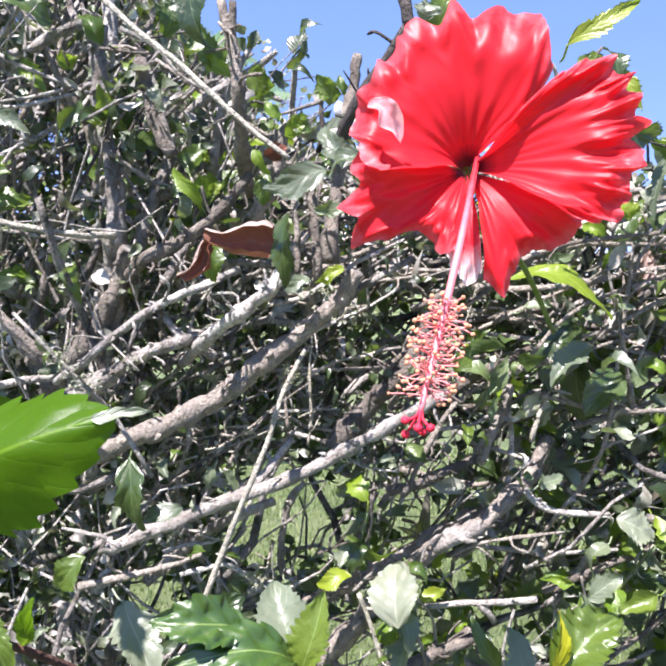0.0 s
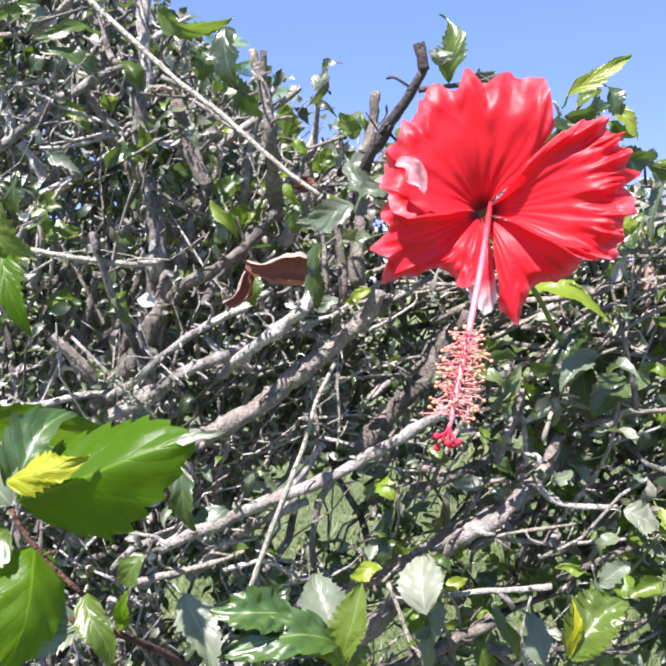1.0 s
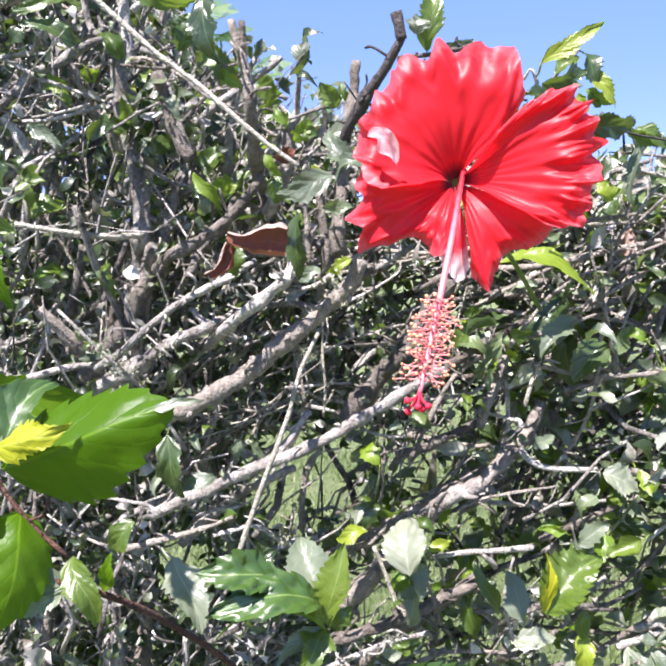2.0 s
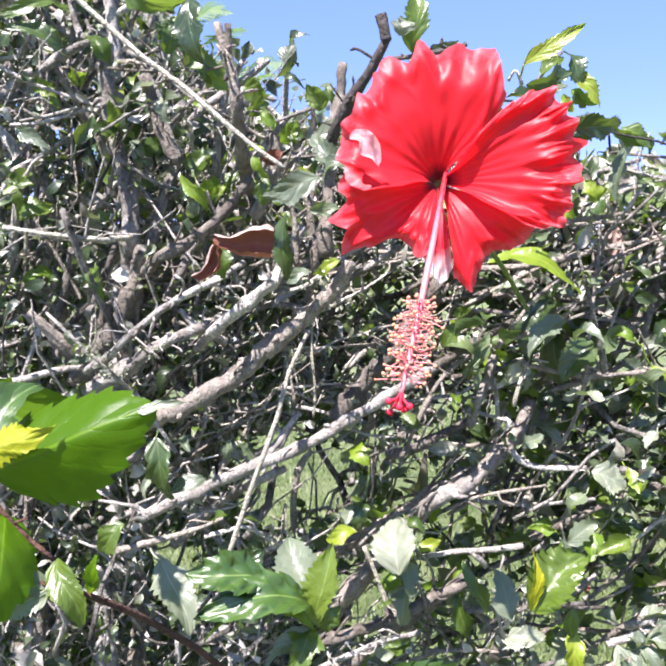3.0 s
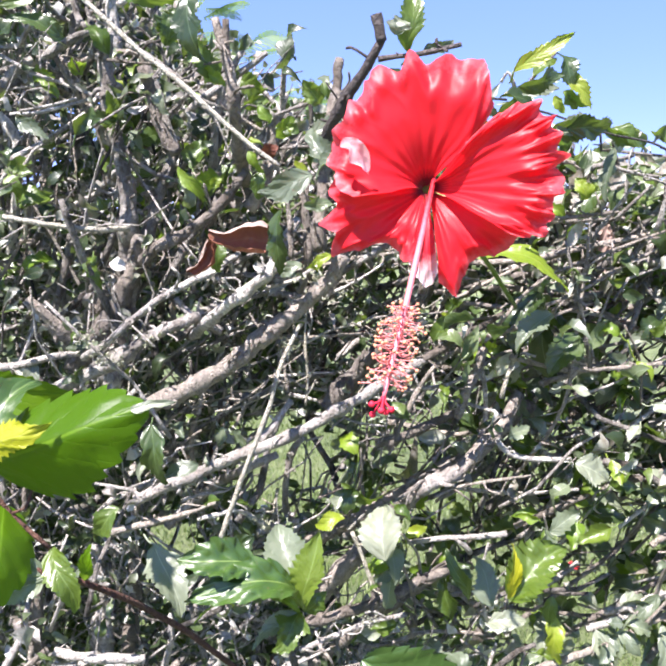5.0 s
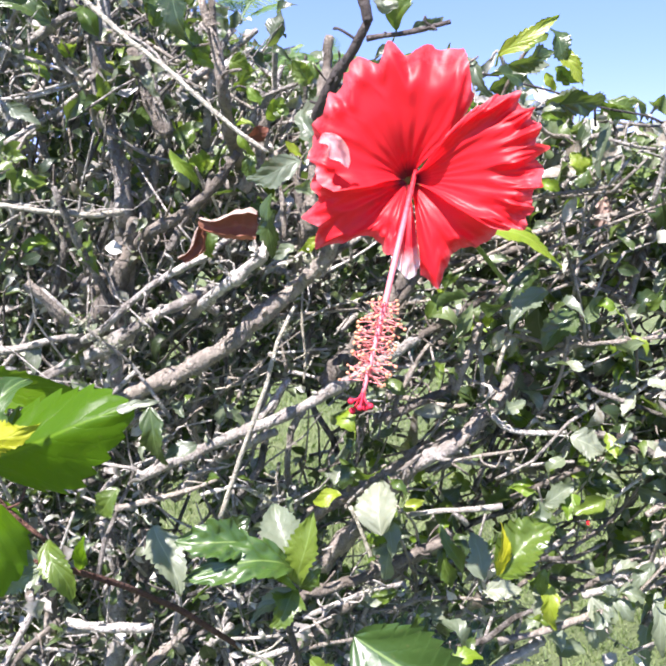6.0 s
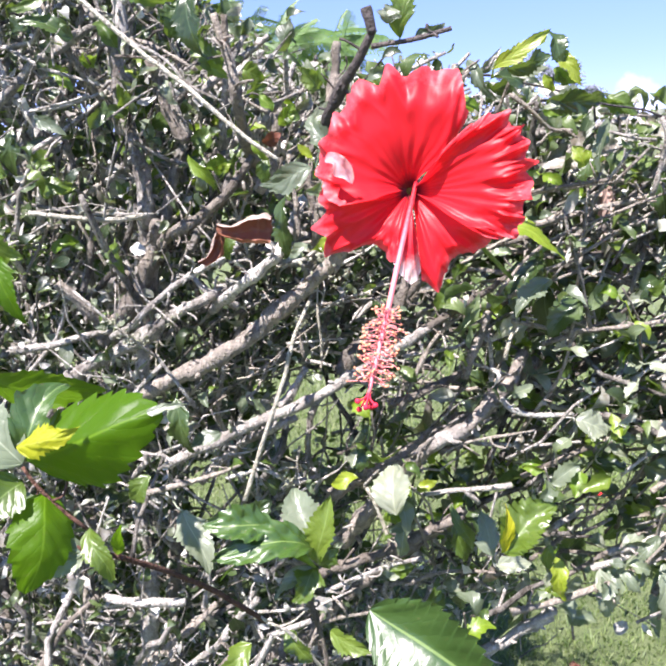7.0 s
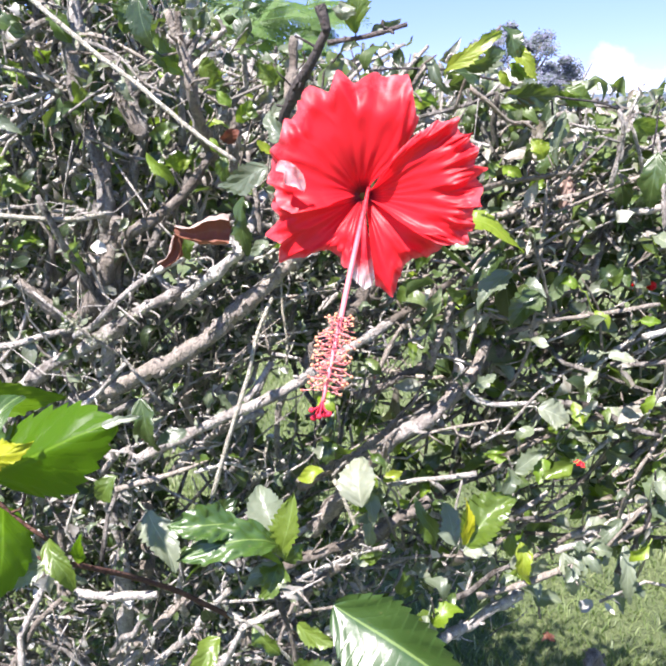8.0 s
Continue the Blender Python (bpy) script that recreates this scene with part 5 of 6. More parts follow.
branch(shrub_a, [(-0.175, 0.600, 1.529), (-0.151, 0.600, 1.527), (-0.126, 0.600, 1.527)], 0.0011, 0.0011, BROWN)
branch(shrub_b, [(-0.150, 0.570, 1.535), (-0.123, 0.570, 1.521), (-0.101, 0.560, 1.499), (-0.073, 0.550, 1.485)], 0.0015, 0.0010, BARK)
branch(shrub_b, [(-0.044, 0.600, 1.482), (-0.030, 0.600, 1.487), (-0.005, 0.600, 1.496)], 0.0012, 0.0012, BARK)
# twigs at the top and towards the far end
branch(shrub_b, [(0.116, 0.550, 1.534), (0.096, 0.550, 1.529), (0.075, 0.550, 1.525), (0.052, 0.555, 1.524)], 0.0017, 0.0019, DUSK_BARK)
branch(shrub_b, [(0.095, 0.560, 1.493), (0.118, 0.565, 1.487), (0.125, 0.565, 1.495), (0.132, 0.565, 1.503)], 0.0014, 0.0016, BROWN)
branch(shrub_b, [(0.086, 0.600, 1.504), (0.119, 0.600, 1.504), (0.163, 0.600, 1.501)], 0.0010, 0.0010, WIRY, knots=0.1, rough=0.1)
branch(shrub_c, [(0.163, 0.600, 1.499), (0.183, 0.600, 1.494), (0.211, 0.606, 1.488), (0.248, 0.606, 1.476), (0.289, 0.610, 1.469), (0.307, 0.615, 1.463)], 0.0008, 0.0010, WIRY, label="thin dark leafless twig", knots=0.1, rough=0.1)
branch(shrub_c, [(0.245, 0.606, 1.476), (0.246, 0.606, 1.468), (0.247, 0.606, 1.460)], 0.0010, 0.0010, WIRY, knots=0.1, rough=0.1)
branch(shrub_c, [(0.307, 0.615, 1.463), (0.312, 0.615, 1.448), (0.312, 0.620, 1.430), (0.311, 0.625, 1.413), (0.308, 0.630, 1.393)], 0.0015, 0.0023, BARK)
branch(shrub_c, [(0.276, 0.660, 1.452), (0.296, 0.660, 1.446), (0.319, 0.660, 1.443)], 0.0015, 0.0016, BARK)
branch(shrub_c, [(0.175, 0.630, 1.488), (0.194, 0.630, 1.474), (0.216, 0.640, 1.456), (0.238, 0.650, 1.454)], 0.0021, 0.0018, BROWN)
branch(shrub_c, [(0.313, 0.660, 1.435), (0.298, 0.660, 1.420), (0.285, 0.670, 1.403)], 0.0015, 0.0015, BARK)
branch(shrub_c, [(0.105, 0.600, 1.451), (0.115, 0.600, 1.476), (0.123, 0.600, 1.488)], 0.0018, 0.0018, BARK)
branch(shrub_c, [(0.171, 0.640, 1.445), (0.185, 0.640, 1.438), (0.197, 0.640, 1.434)], 0.0016, 0.0019, BARK)
branch(shrub_c, [(0.315, 0.550, 1.427), (0.317, 0.550, 1.447), (0.318, 0.550, 1.467)], 0.0008, 0.0006, WIRY, knots=0.1, rough=0.1)
branch(shrub_c, [(0.327, 0.660, 1.414), (0.329, 0.660, 1.445), (0.335, 0.660, 1.465), (0.347, 0.670, 1.485)], 0.0016, 0.0012, BARK)
branch(shrub_c, [(0.154, 0.530, 1.500), (0.148, 0.525, 1.509), (0.144, 0.530, 1.503)], 0.0011, 0.0010, BARK)
# leaves of the hedge that stand out
leaf(shrub_b, (0.004, 0.500, 1.430), (-0.035, 0.496, 1.415), 0.019, (0.04, -0.99, 0.16), GREY, curl=0.1, fold=0.1)
leaf(shrub_b, (0.013, 0.560, 1.440), (-0.003, 0.573, 1.473), 0.019, (0.09, -0.91, 0.40), GREY)
leaf(shrub_b, (0.028, 0.530, 1.446), (0.003, 0.527, 1.433), 0.017, (-0.19, -0.81, 0.55), GREY, curl=0.2)
leaf(shrub_b, (-0.005, 0.550, 1.410), (0.020, 0.549, 1.411), 0.011, (-0.05, -1.00, -0.06), PALE)
leaf(shrub_b, (0.018, 0.552, 1.370), (-0.002, 0.552, 1.358), 0.010, (-0.05, -0.98, 0.19), YOUNG)
leaf(shrub_b, (-0.052, 0.570, 1.453), (-0.040, 0.570, 1.435), 0.009, (-0.17, -0.95, -0.27), YOUNG)
leaf(shrub_b, (-0.116, 0.600, 1.442), (-0.093, 0.600, 1.412), 0.011, (-0.07, -0.96, -0.26), YOUNG)
leaf(shrub_b, (-0.092, 0.620, 1.427), (-0.081, 0.620, 1.434), 0.010, (0.17, -0.98, -0.06), YOUNG)
leaf(shrub_b, (-0.074, 0.520, 1.385), (-0.069, 0.520, 1.356), 0.015, (0.49, -0.87, 0.09), GREEN)
leaf(shrub_b, (-0.022, 0.540, 1.406), (-0.022, 0.540, 1.353), 0.017, (-0.50, -0.87, 0.02), DARK)
leaf(shrub_b, (-0.007, 0.570, 1.362), (-0.024, 0.566, 1.351), 0.013, (-0.14, -0.83, 0.53), GREY)
leaf(shrub_a, (-0.156, 0.580, 1.589), (-0.098, 0.560, 1.568), 0.020, (0.14, -0.73, -0.67), GREEN, curl=0.25)
leaf(shrub_a, (-0.099, 0.560, 1.571), (-0.086, 0.550, 1.517), 0.024, (-0.22, -0.91, -0.36), DARK)
leaf(shrub_a, (-0.077, 0.580, 1.510), (-0.105, 0.580, 1.543), 0.022, (0.27, -0.95, -0.12), GREEN)
leaf(shrub_a, (-0.121, 0.620, 1.570), (-0.137, 0.620, 1.557), 0.022, (-0.03, -1.00, 0.00), DARK)
leaf(shrub_a, (-0.130, 0.620, 1.545), (-0.123, 0.620, 1.577), 0.018, (0.34, -0.89, -0.29), GREEN)
leaf(shrub_a, (-0.211, 0.600, 1.546), (-0.250, 0.580, 1.560), 0.020, (0.50, -0.77, 0.40), DARK)
leaf(shrub_a, (-0.218, 0.600, 1.582), (-0.258, 0.580, 1.566), 0.014, (0.15, -0.95, 0.28), GREEN)
leaf(shrub_a, (-0.261, 0.620, 1.602), (-0.279, 0.613, 1.584), 0.018, (-0.00, -0.93, 0.37), PALE)
leaf(shrub_a, (-0.265, 0.620, 1.604), (-0.309, 0.620, 1.593), 0.015, (0.27, -0.95, 0.18), GREEN)
leaf(shrub_a, (-0.255, 0.650, 1.534), (-0.232, 0.640, 1.504), 0.015, (0.11, -0.93, -0.36), YOUNG)
leaf(shrub_a, (-0.226, 0.650, 1.532), (-0.209, 0.650, 1.536), 0.017, (0.37, -0.78, -0.50), YOUNG)
leaf(shrub_a, (-0.255, 0.600, 1.481), (-0.225, 0.597, 1.463), 0.012, (-0.02, -0.99, 0.12), GREY)
leaf(shrub_a, (-0.191, 0.700, 1.480), (-0.179, 0.700, 1.520), 0.025, (0.40, -0.89, -0.20), DARK)
leaf(shrub_a, (-0.141, 0.620, 1.509), (-0.128, 0.613, 1.486), 0.012, (-0.13, -0.97, 0.23), PALE)
leaf(shrub_a, (-0.306, 0.660, 1.472), (-0.307, 0.660, 1.422), 0.022, (-0.11, -0.99, -0.08), DARK)
leaf(shrub_a, (-0.158, 0.680, 1.438), (-0.186, 0.680, 1.437), 0.012, (0.22, -0.88, 0.42), GREEN)
leaf(shrub_b, (-0.091, 0.580, 1.518), (-0.071, 0.570, 1.506), 0.014, (0.02, -0.89, -0.46), YOUNG)
leaf(shrub_b, (-0.062, 0.600, 1.514), (-0.040, 0.600, 1.506), 0.021, (0.03, -0.93, -0.36), GREEN)
leaf(shrub_b, (-0.060, 0.600, 1.492), (-0.041, 0.600, 1.501), 0.012, (0.22, -0.85, -0.47), GREEN)
leaf(shrub_b, (-0.036, 0.590, 1.477), (-0.047, 0.590, 1.492), 0.011, (0.47, -0.87, 0.13), YOUNG)
leaf(shrub_b, (-0.030, 0.580, 1.465), (-0.015, 0.580, 1.482), 0.014, (0.29, -0.88, -0.37), YOUNG)
leaf(shrub_b, (-0.011, 0.580, 1.469), (-0.027, 0.580, 1.475), 0.012, (0.16, -0.97, 0.18), GREEN)
leaf(shrub_b, (-0.045, 0.580, 1.451), (-0.028, 0.580, 1.458), 0.014, (0.19, -0.88, -0.43), DRY)
leaf(shrub_b, (-0.042, 0.580, 1.438), (-0.045, 0.580, 1.414), 0.015, (-0.27, -0.96, -0.03), GREEN)
leaf(shrub_b, (0.005, 0.600, 1.495), (-0.009, 0.590, 1.513), 0.018, (0.14, -0.99, -0.09), GREEN)
leaf(shrub_b, (-0.001, 0.580, 1.467), (0.026, 0.585, 1.490), 0.012, (0.13, -0.99, 0.05), PALE)
leaf(shrub_b, (0.012, 0.580, 1.496), (0.008, 0.580, 1.511), 0.007, (0.32, -0.94, -0.11), GREEN)
leaf(shrub_b, (0.075, 0.556, 1.529), (0.074, 0.556, 1.582), 0.018, (0.18, -0.95, -0.25), GREEN, stalk=(0.070, 0.550, 1.518), curl=0.2)
leaf(shrub_b, (0.064, 0.540, 1.538), (0.069, 0.543, 1.552), 0.017, (0.04, -0.98, 0.21), PALE, curl=0.4)
leaf(shrub_b, (0.087, 0.560, 1.529), (0.112, 0.559, 1.538), 0.010, (-0.07, -1.00, 0.04), GREY)
leaf(shrub_b, (0.049, 0.560, 1.497), (0.066, 0.562, 1.509), 0.011, (0.04, -0.99, 0.09), GREY)
leaf(shrub_c, (0.132, 0.430, 1.491), (0.167, 0.420, 1.513), 0.011, (-0.37, -0.93, 0.01), YOUNG, stalk=(0.134, 0.450, 1.488))
leaf(shrub_c, (0.157, 0.530, 1.500), (0.191, 0.530, 1.510), 0.017, (-0.10, -0.77, -0.63), DARK)
leaf(shrub_c, (0.162, 0.540, 1.496), (0.190, 0.535, 1.501), 0.010, (-0.17, -0.98, -0.04), GREY)
leaf(shrub_c, (0.190, 0.550, 1.497), (0.198, 0.550, 1.483), 0.009, (-0.52, -0.80, -0.31), YOUNG)
leaf(shrub_c, (0.201, 0.560, 1.499), (0.211, 0.560, 1.488), 0.008, (-0.50, -0.79, -0.36), GREEN)
leaf(shrub_c, (0.209, 0.580, 1.476), (0.248, 0.580, 1.479), 0.021, (-0.27, -0.86, -0.44), DARK)
leaf(shrub_c, (0.213, 0.600, 1.474), (0.231, 0.600, 1.473), 0.011, (-0.29, -0.85, -0.43), YOUNG)
leaf(shrub_c, (0.256, 0.600, 1.463), (0.245, 0.586, 1.418), 0.010, (-0.50, -0.78, 0.37), GREY, fold=0.6)
leaf(shrub_c, (0.249, 0.640, 1.421), (0.237, 0.640, 1.440), 0.016, (0.00, -0.99, 0.13), YOUNG)
leaf(shrub_c, (0.243, 0.660, 1.433), (0.265, 0.660, 1.431), 0.014, (-0.32, -0.87, -0.37), YOUNG)
leaf(shrub_c, (0.308, 0.720, 1.424), (0.322, 0.720, 1.443), 0.011, (0.31, -0.79, -0.53), GREEN)
leaf(shrub_c, (0.338, 0.700, 1.436), (0.310, 0.700, 1.448), 0.013, (-0.16, -0.91, 0.39), GREEN)
leaf(shrub_c, (0.329, 0.660, 1.414), (0.331, 0.660, 1.366), 0.024, (-0.79, -0.61, -0.01), DARK)
leaf(shrub_c, (0.144, 0.600, 1.367), (0.223, 0.585, 1.351), 0.023, (0.14, -0.52, 0.84), YOUNG, curl=0.20, fold=0.1, twist=0.0, saw=10)
leaf(shrub_c, (0.307, 0.730, 1.321), (0.274, 0.730, 1.337), 0.015, (-0.17, -0.91, 0.37), YOUNG)
leaf(shrub_c, (0.296, 0.730, 1.330), (0.322, 0.730, 1.302), 0.015, (-0.45, -0.89, -0.02), YOUNG)
leaf(shrub_c, (0.251, 0.730, 1.303), (0.311, 0.720, 1.314), 0.027, (-0.18, -0.86, -0.48), DARK)
leaf(shrub_c, (0.267, 0.740, 1.309), (0.293, 0.723, 1.289), 0.018, (-0.41, -0.88, 0.23), GREY)
leaf(shrub_c, (0.214, 0.660, 1.334), (0.189, 0.637, 1.275), 0.038, (-0.50, -0.71, 0.50), DARK, fold=0.55, quilt=0.06)
leaf(shrub_c, (0.224, 0.680, 1.303), (0.239, 0.680, 1.239), 0.030, (-0.63, -0.77, 0.07), DARK)
leaf(shrub_c, (0.324, 0.720, 1.364), (0.294, 0.720, 1.353), 0.019, (-0.44, -0.83, 0.33), GREEN)
leaf(shrub_c, (0.312, 0.720, 1.342), (0.333, 0.720, 1.355), 0.015, (-0.17, -0.96, -0.23), GREEN)
leaf(shrub_c, (0.273, 0.680, 1.430), (0.250, 0.680, 1.398), 0.018, (-0.66, -0.71, 0.23), DARK)
leaf(shrub_c, (0.248, 0.700, 1.385), (0.264, 0.700, 1.398), 0.015, (-0.07, -0.96, -0.26), YOUNG)
leaf(shrub_c, (0.348, 0.740, 1.291), (0.338, 0.740, 1.278), 0.013, (-0.59, -0.75, 0.30), GREEN)
leaf(shrub_c, (0.370, 0.740, 1.300), (0.378, 0.740, 1.323), 0.022, (-0.07, -1.00, -0.02), GREEN)
leaf(shrub_c, (0.132, 0.580, 1.513), (0.151, 0.563, 1.478), 0.013, (-0.30, -0.92, 0.27), GREY)
leaf(shrub_c, (0.152, 0.580, 1.488), (0.182, 0.580, 1.504), 0.018, (0.06, -0.91, -0.42), DARK)
leaf(shrub_c, (0.119, 0.600, 1.476), (0.146, 0.600, 1.476), 0.012, (-0.09, -0.93, -0.36), YOUNG)
leaf(shrub_c, (0.199, 0.560, 1.502), (0.223, 0.560, 1.491), 0.011, (-0.34, -0.87, -0.35), YOUNG)
leaf(shrub_c, (0.202, 0.600, 1.478), (0.242, 0.590, 1.480), 0.022, (-0.18, -0.91, -0.37), DARK)
leaf(shrub_c, (0.204, 0.620, 1.471), (0.225, 0.620, 1.469), 0.011, (-0.21, -0.96, -0.18), YOUNG)
leaf(shrub_c, (0.253, 0.620, 1.484), (0.282, 0.620, 1.466), 0.012, (-0.51, -0.76, -0.41), GREEN)
leaf(shrub_c, (0.297, 0.720, 1.382), (0.328, 0.720, 1.357), 0.017, (-0.48, -0.86, -0.14), YOUNG)
leaf(shrub_c, (0.225, 0.720, 1.351), (0.227, 0.720, 1.376), 0.012, (-0.01, -0.99, 0.10), YOUNG)
leaf(shrub_c, (0.351, 0.740, 1.369), (0.335, 0.725, 1.331), 0.020, (-0.47, -0.74, 0.48), GREY)
leaf(shrub_c, (0.376, 0.740, 1.334), (0.348, 0.740, 1.344), 0.016, (-0.22, -0.87, 0.44), GREEN)
leaf(shrub_c, (0.315, 0.600, 1.451), (0.344, 0.600, 1.446), 0.019, (-0.43, -0.79, -0.44), GREEN)
leaf(shrub_c, (0.301, 0.500, 1.430), (0.296, 0.500, 1.387), 0.022, (-0.58, -0.81, 0.11), DARK)
leaf(shrub_c, (0.345, 0.740, 1.309), (0.363, 0.740, 1.290), 0.021, (-0.43, -0.90, 0.07), GREEN)
leaf(shrub_c, (0.368, 0.740, 1.320), (0.392, 0.740, 1.308), 0.016, (-0.48, -0.87, -0.12), GREEN)
branch(shrub_c, [(0.192, 0.560, 1.531), (0.176, 0.565, 1.513), (0.166, 0.570, 1.494), (0.157, 0.580, 1.467)], 0.0011, 0.0016, BROWN, knots=0.1)
leaf(shrub_c, (0.192, 0.560, 1.531), (0.205, 0.550, 1.504), 0.018, (0.30, -0.80, 0.50), DARK)
leaf(shrub_c, (0.201, 0.560, 1.515), (0.220, 0.550, 1.488), 0.013, (-0.20, -0.80, 0.55), YOUNG)
leaf(shrub_c, (0.175, 0.560, 1.513), (0.193, 0.560, 1.528), 0.012, (0.1, -0.7, 0.7), GREEN)
leaf(shrub_c, (0.175, 0.560, 1.490), (0.148, 0.550, 1.497), 0.020, (0.1, -0.75, 0.65), DARK)
leaf(shrub_c, (0.244, 0.600, 1.480), (0.200, 0.590, 1.473), 0.023, (-0.1, -0.72, 0.68), GREY)
leaf(shrub_c, (0.118, 0.580, 1.481), (0.144, 0.580, 1.473), 0.011, (0, -0.8, 0.6), YOUNG)
leaf(shrub_c, (0.256, 0.600, 1.449), (0.242, 0.590, 1.427), 0.011, (-0.3, -0.8, 0.5), PALE)
leaf(shrub_c, (0.260, 0.620, 1.482), (0.289, 0.620, 1.466), 0.015, (-0.2, -0.8, 0.55), GREEN)
leaf(shrub_c, (0.350, 0.660, 1.032), (0.321, 0.650, 0.999), 0.016, (-0.2, -0.8, 0.55), GREY)
leaf(shrub_c, (0.283, 0.640, 1.003), (0.298, 0.630, 0.957), 0.020, (-0.25, -0.75, 0.6), PALE)
leaf(shrub_c, (0.235, 0.630, 1.023), (0.241, 0.620, 0.976), 0.020, (-0.3, -0.75, 0.6), YOUNG)
leaf(shrub_c, (0.356, 0.660, 1.000), (0.358, 0.640, 0.933), 0.019, (-0.3, -0.8, 0.5), GREY)
leaf(shrub_c, (0.170, 0.600, 1.030), (0.205, 0.600, 1.034), 0.017, (0, -0.7, 0.7), PALE)
leaf(shrub_c, (0.246, 0.620, 1.179), (0.278, 0.620, 1.164), 0.027, (0.2, -0.75, 0.62), PALE)
leaf(shrub_c, (0.217, 0.620, 1.318), (0.180, 0.600, 1.287), 0.023, (-0.4, -0.75, 0.55), GREY, fold=0.5)
leaf(shrub_c, (0.248, 0.640, 1.296), (0.218, 0.630, 1.261), 0.030, (-0.4, -0.8, 0.4), DARK)
# leaves of the lower hedge
leaf(shrub_b, (0.068, 0.550, 1.111), (0.065, 0.577, 1.151), 0.039, (-0.35, -0.79, 0.51), PALE, curl=0.15, fold=0.4, shape=0.52, teeth=7, quilt=0.05)
leaf(shrub_b, (-0.128, 0.540, 1.230), (-0.119, 0.535, 1.178), 0.023, (-0.18, -0.96, 0.22), DARK, stalk=(-0.129, 0.550, 1.233))
leaf(shrub_b, (-0.091, 0.550, 1.193), (-0.121, 0.542, 1.181), 0.014, (-0.07, -0.73, 0.68), GREY)
leaf(shrub_a, (-0.144, 0.500, 1.173), (-0.165, 0.500, 1.149), 0.018, (0.06, -0.83, 0.56), GREEN)
leaf(shrub_b, (-0.104, 0.450, 1.166), (-0.078, 0.423, 1.127), 0.024, (0.15, -0.76, 0.63), PALE, stalk=(-0.114, 0.460, 1.169), fold=0.3)
leaf(shrub_c, (0.149, 0.440, 1.135), (0.188, 0.450, 1.173), 0.034, (-0.15, -0.72, 0.68), GREEN, fold=0.6, curl=0.12, quilt=0.09, saw=11, shape=0.46)
leaf(shrub_c, (0.150, 0.500, 1.098), (0.140, 0.525, 1.130), 0.020, (-0.00, -0.79, 0.62), GREY)
leaf(shrub_c, (0.135, 0.520, 1.092), (0.115, 0.520, 1.135), 0.014, (0.25, -0.75, 0.61), GREEN)
leaf(shrub_c, (0.203, 0.520, 1.098), (0.201, 0.520, 1.073), 0.013, (-0.53, -0.71, 0.47), GREEN)
leaf(shrub_c, (0.029, 0.620, 1.155), (0.080, 0.620, 1.145), 0.015, (-0.19, -0.85, -0.49), GREEN, curl=0.3)
leaf(shrub_c, (0.033, 0.560, 1.144), (0.007, 0.560, 1.136), 0.014, (-0.11, -0.63, 0.77), YOUNG, curl=0.2)
leaf(shrub_c, (0.272, 0.770, 1.138), (0.287, 0.746, 1.107), 0.034, (-0.22, -0.83, 0.52), PALE)
leaf(shrub_c, (0.320, 0.770, 1.119), (0.295, 0.781, 1.125), 0.028, (-0.20, -0.78, 0.59), PALE)
leaf(shrub_c, (0.270, 0.760, 1.102), (0.284, 0.760, 1.117), 0.012, (-0.15, -0.97, 0.20), YOUNG)
leaf(shrub_c, (0.293, 0.770, 1.148), (0.337, 0.770, 1.099), 0.019, (-0.74, -0.67, -0.09), DARK)
leaf(shrub_c, (0.307, 0.740, 1.090), (0.316, 0.740, 1.047), 0.015, (-0.59, -0.75, 0.30), YOUNG)
leaf(shrub_c, (0.367, 0.780, 1.125), (0.376, 0.796, 1.156), 0.024, (-0.02, -0.89, 0.46), GREY)
leaf(shrub_c, (0.379, 0.760, 1.107), (0.373, 0.760, 1.088), 0.017, (-0.63, -0.67, 0.40), YOUNG)
leaf(shrub_c, (0.351, 0.750, 1.028), (0.375, 0.750, 1.008), 0.017, (-0.63, -0.78, 0.06), GREEN)
leaf(shrub_c, (0.180, 0.740, 1.171), (0.152, 0.740, 1.194), 0.022, (0.21, -0.67, 0.71), DARK)
leaf(shrub_c, (0.206, 0.720, 1.222), (0.221, 0.703, 1.199), 0.020, (-0.35, -0.85, 0.39), GREY)
leaf(shrub_c, (0.347, 0.846, 0.870), (0.351, 0.812, 0.830), 0.027, (-0.12, -0.76, 0.64), PALE, fold=0.15)
leaf(shrub_c, (0.418, 0.820, 0.896), (0.403, 0.780, 0.823), 0.021, (-0.47, -0.64, 0.61), GREY)
leaf(shrub_c, (0.250, 0.720, 0.971), (0.252, 0.687, 0.931), 0.023, (-0.26, -0.75, 0.61), PALE)
leaf(shrub_c, (0.215, 0.660, 0.995), (0.175, 0.668, 0.995), 0.016, (-0.16, -0.82, 0.55), PALE)
leaf(shrub_c, (0.267, 0.700, 0.995), (0.257, 0.700, 1.025), 0.020, (0.08, -0.82, 0.57), GREEN)
leaf(shrub_c, (0.321, 0.800, 0.904), (0.299, 0.817, 0.919), 0.018, (-0.13, -0.74, 0.66), PALE)
leaf(shrub_c, (0.365, 0.800, 0.910), (0.344, 0.818, 0.925), 0.018, (-0.02, -0.66, 0.75), GREY)
leaf(shrub_c, (0.427, 0.820, 0.915), (0.467, 0.820, 0.895), 0.020, (-0.53, -0.84, 0.09), GREEN)
leaf(shrub_b, (0.140, 0.700, 1.025), (0.152, 0.700, 0.975), 0.020, (-0.37, -0.82, 0.43), GREEN)
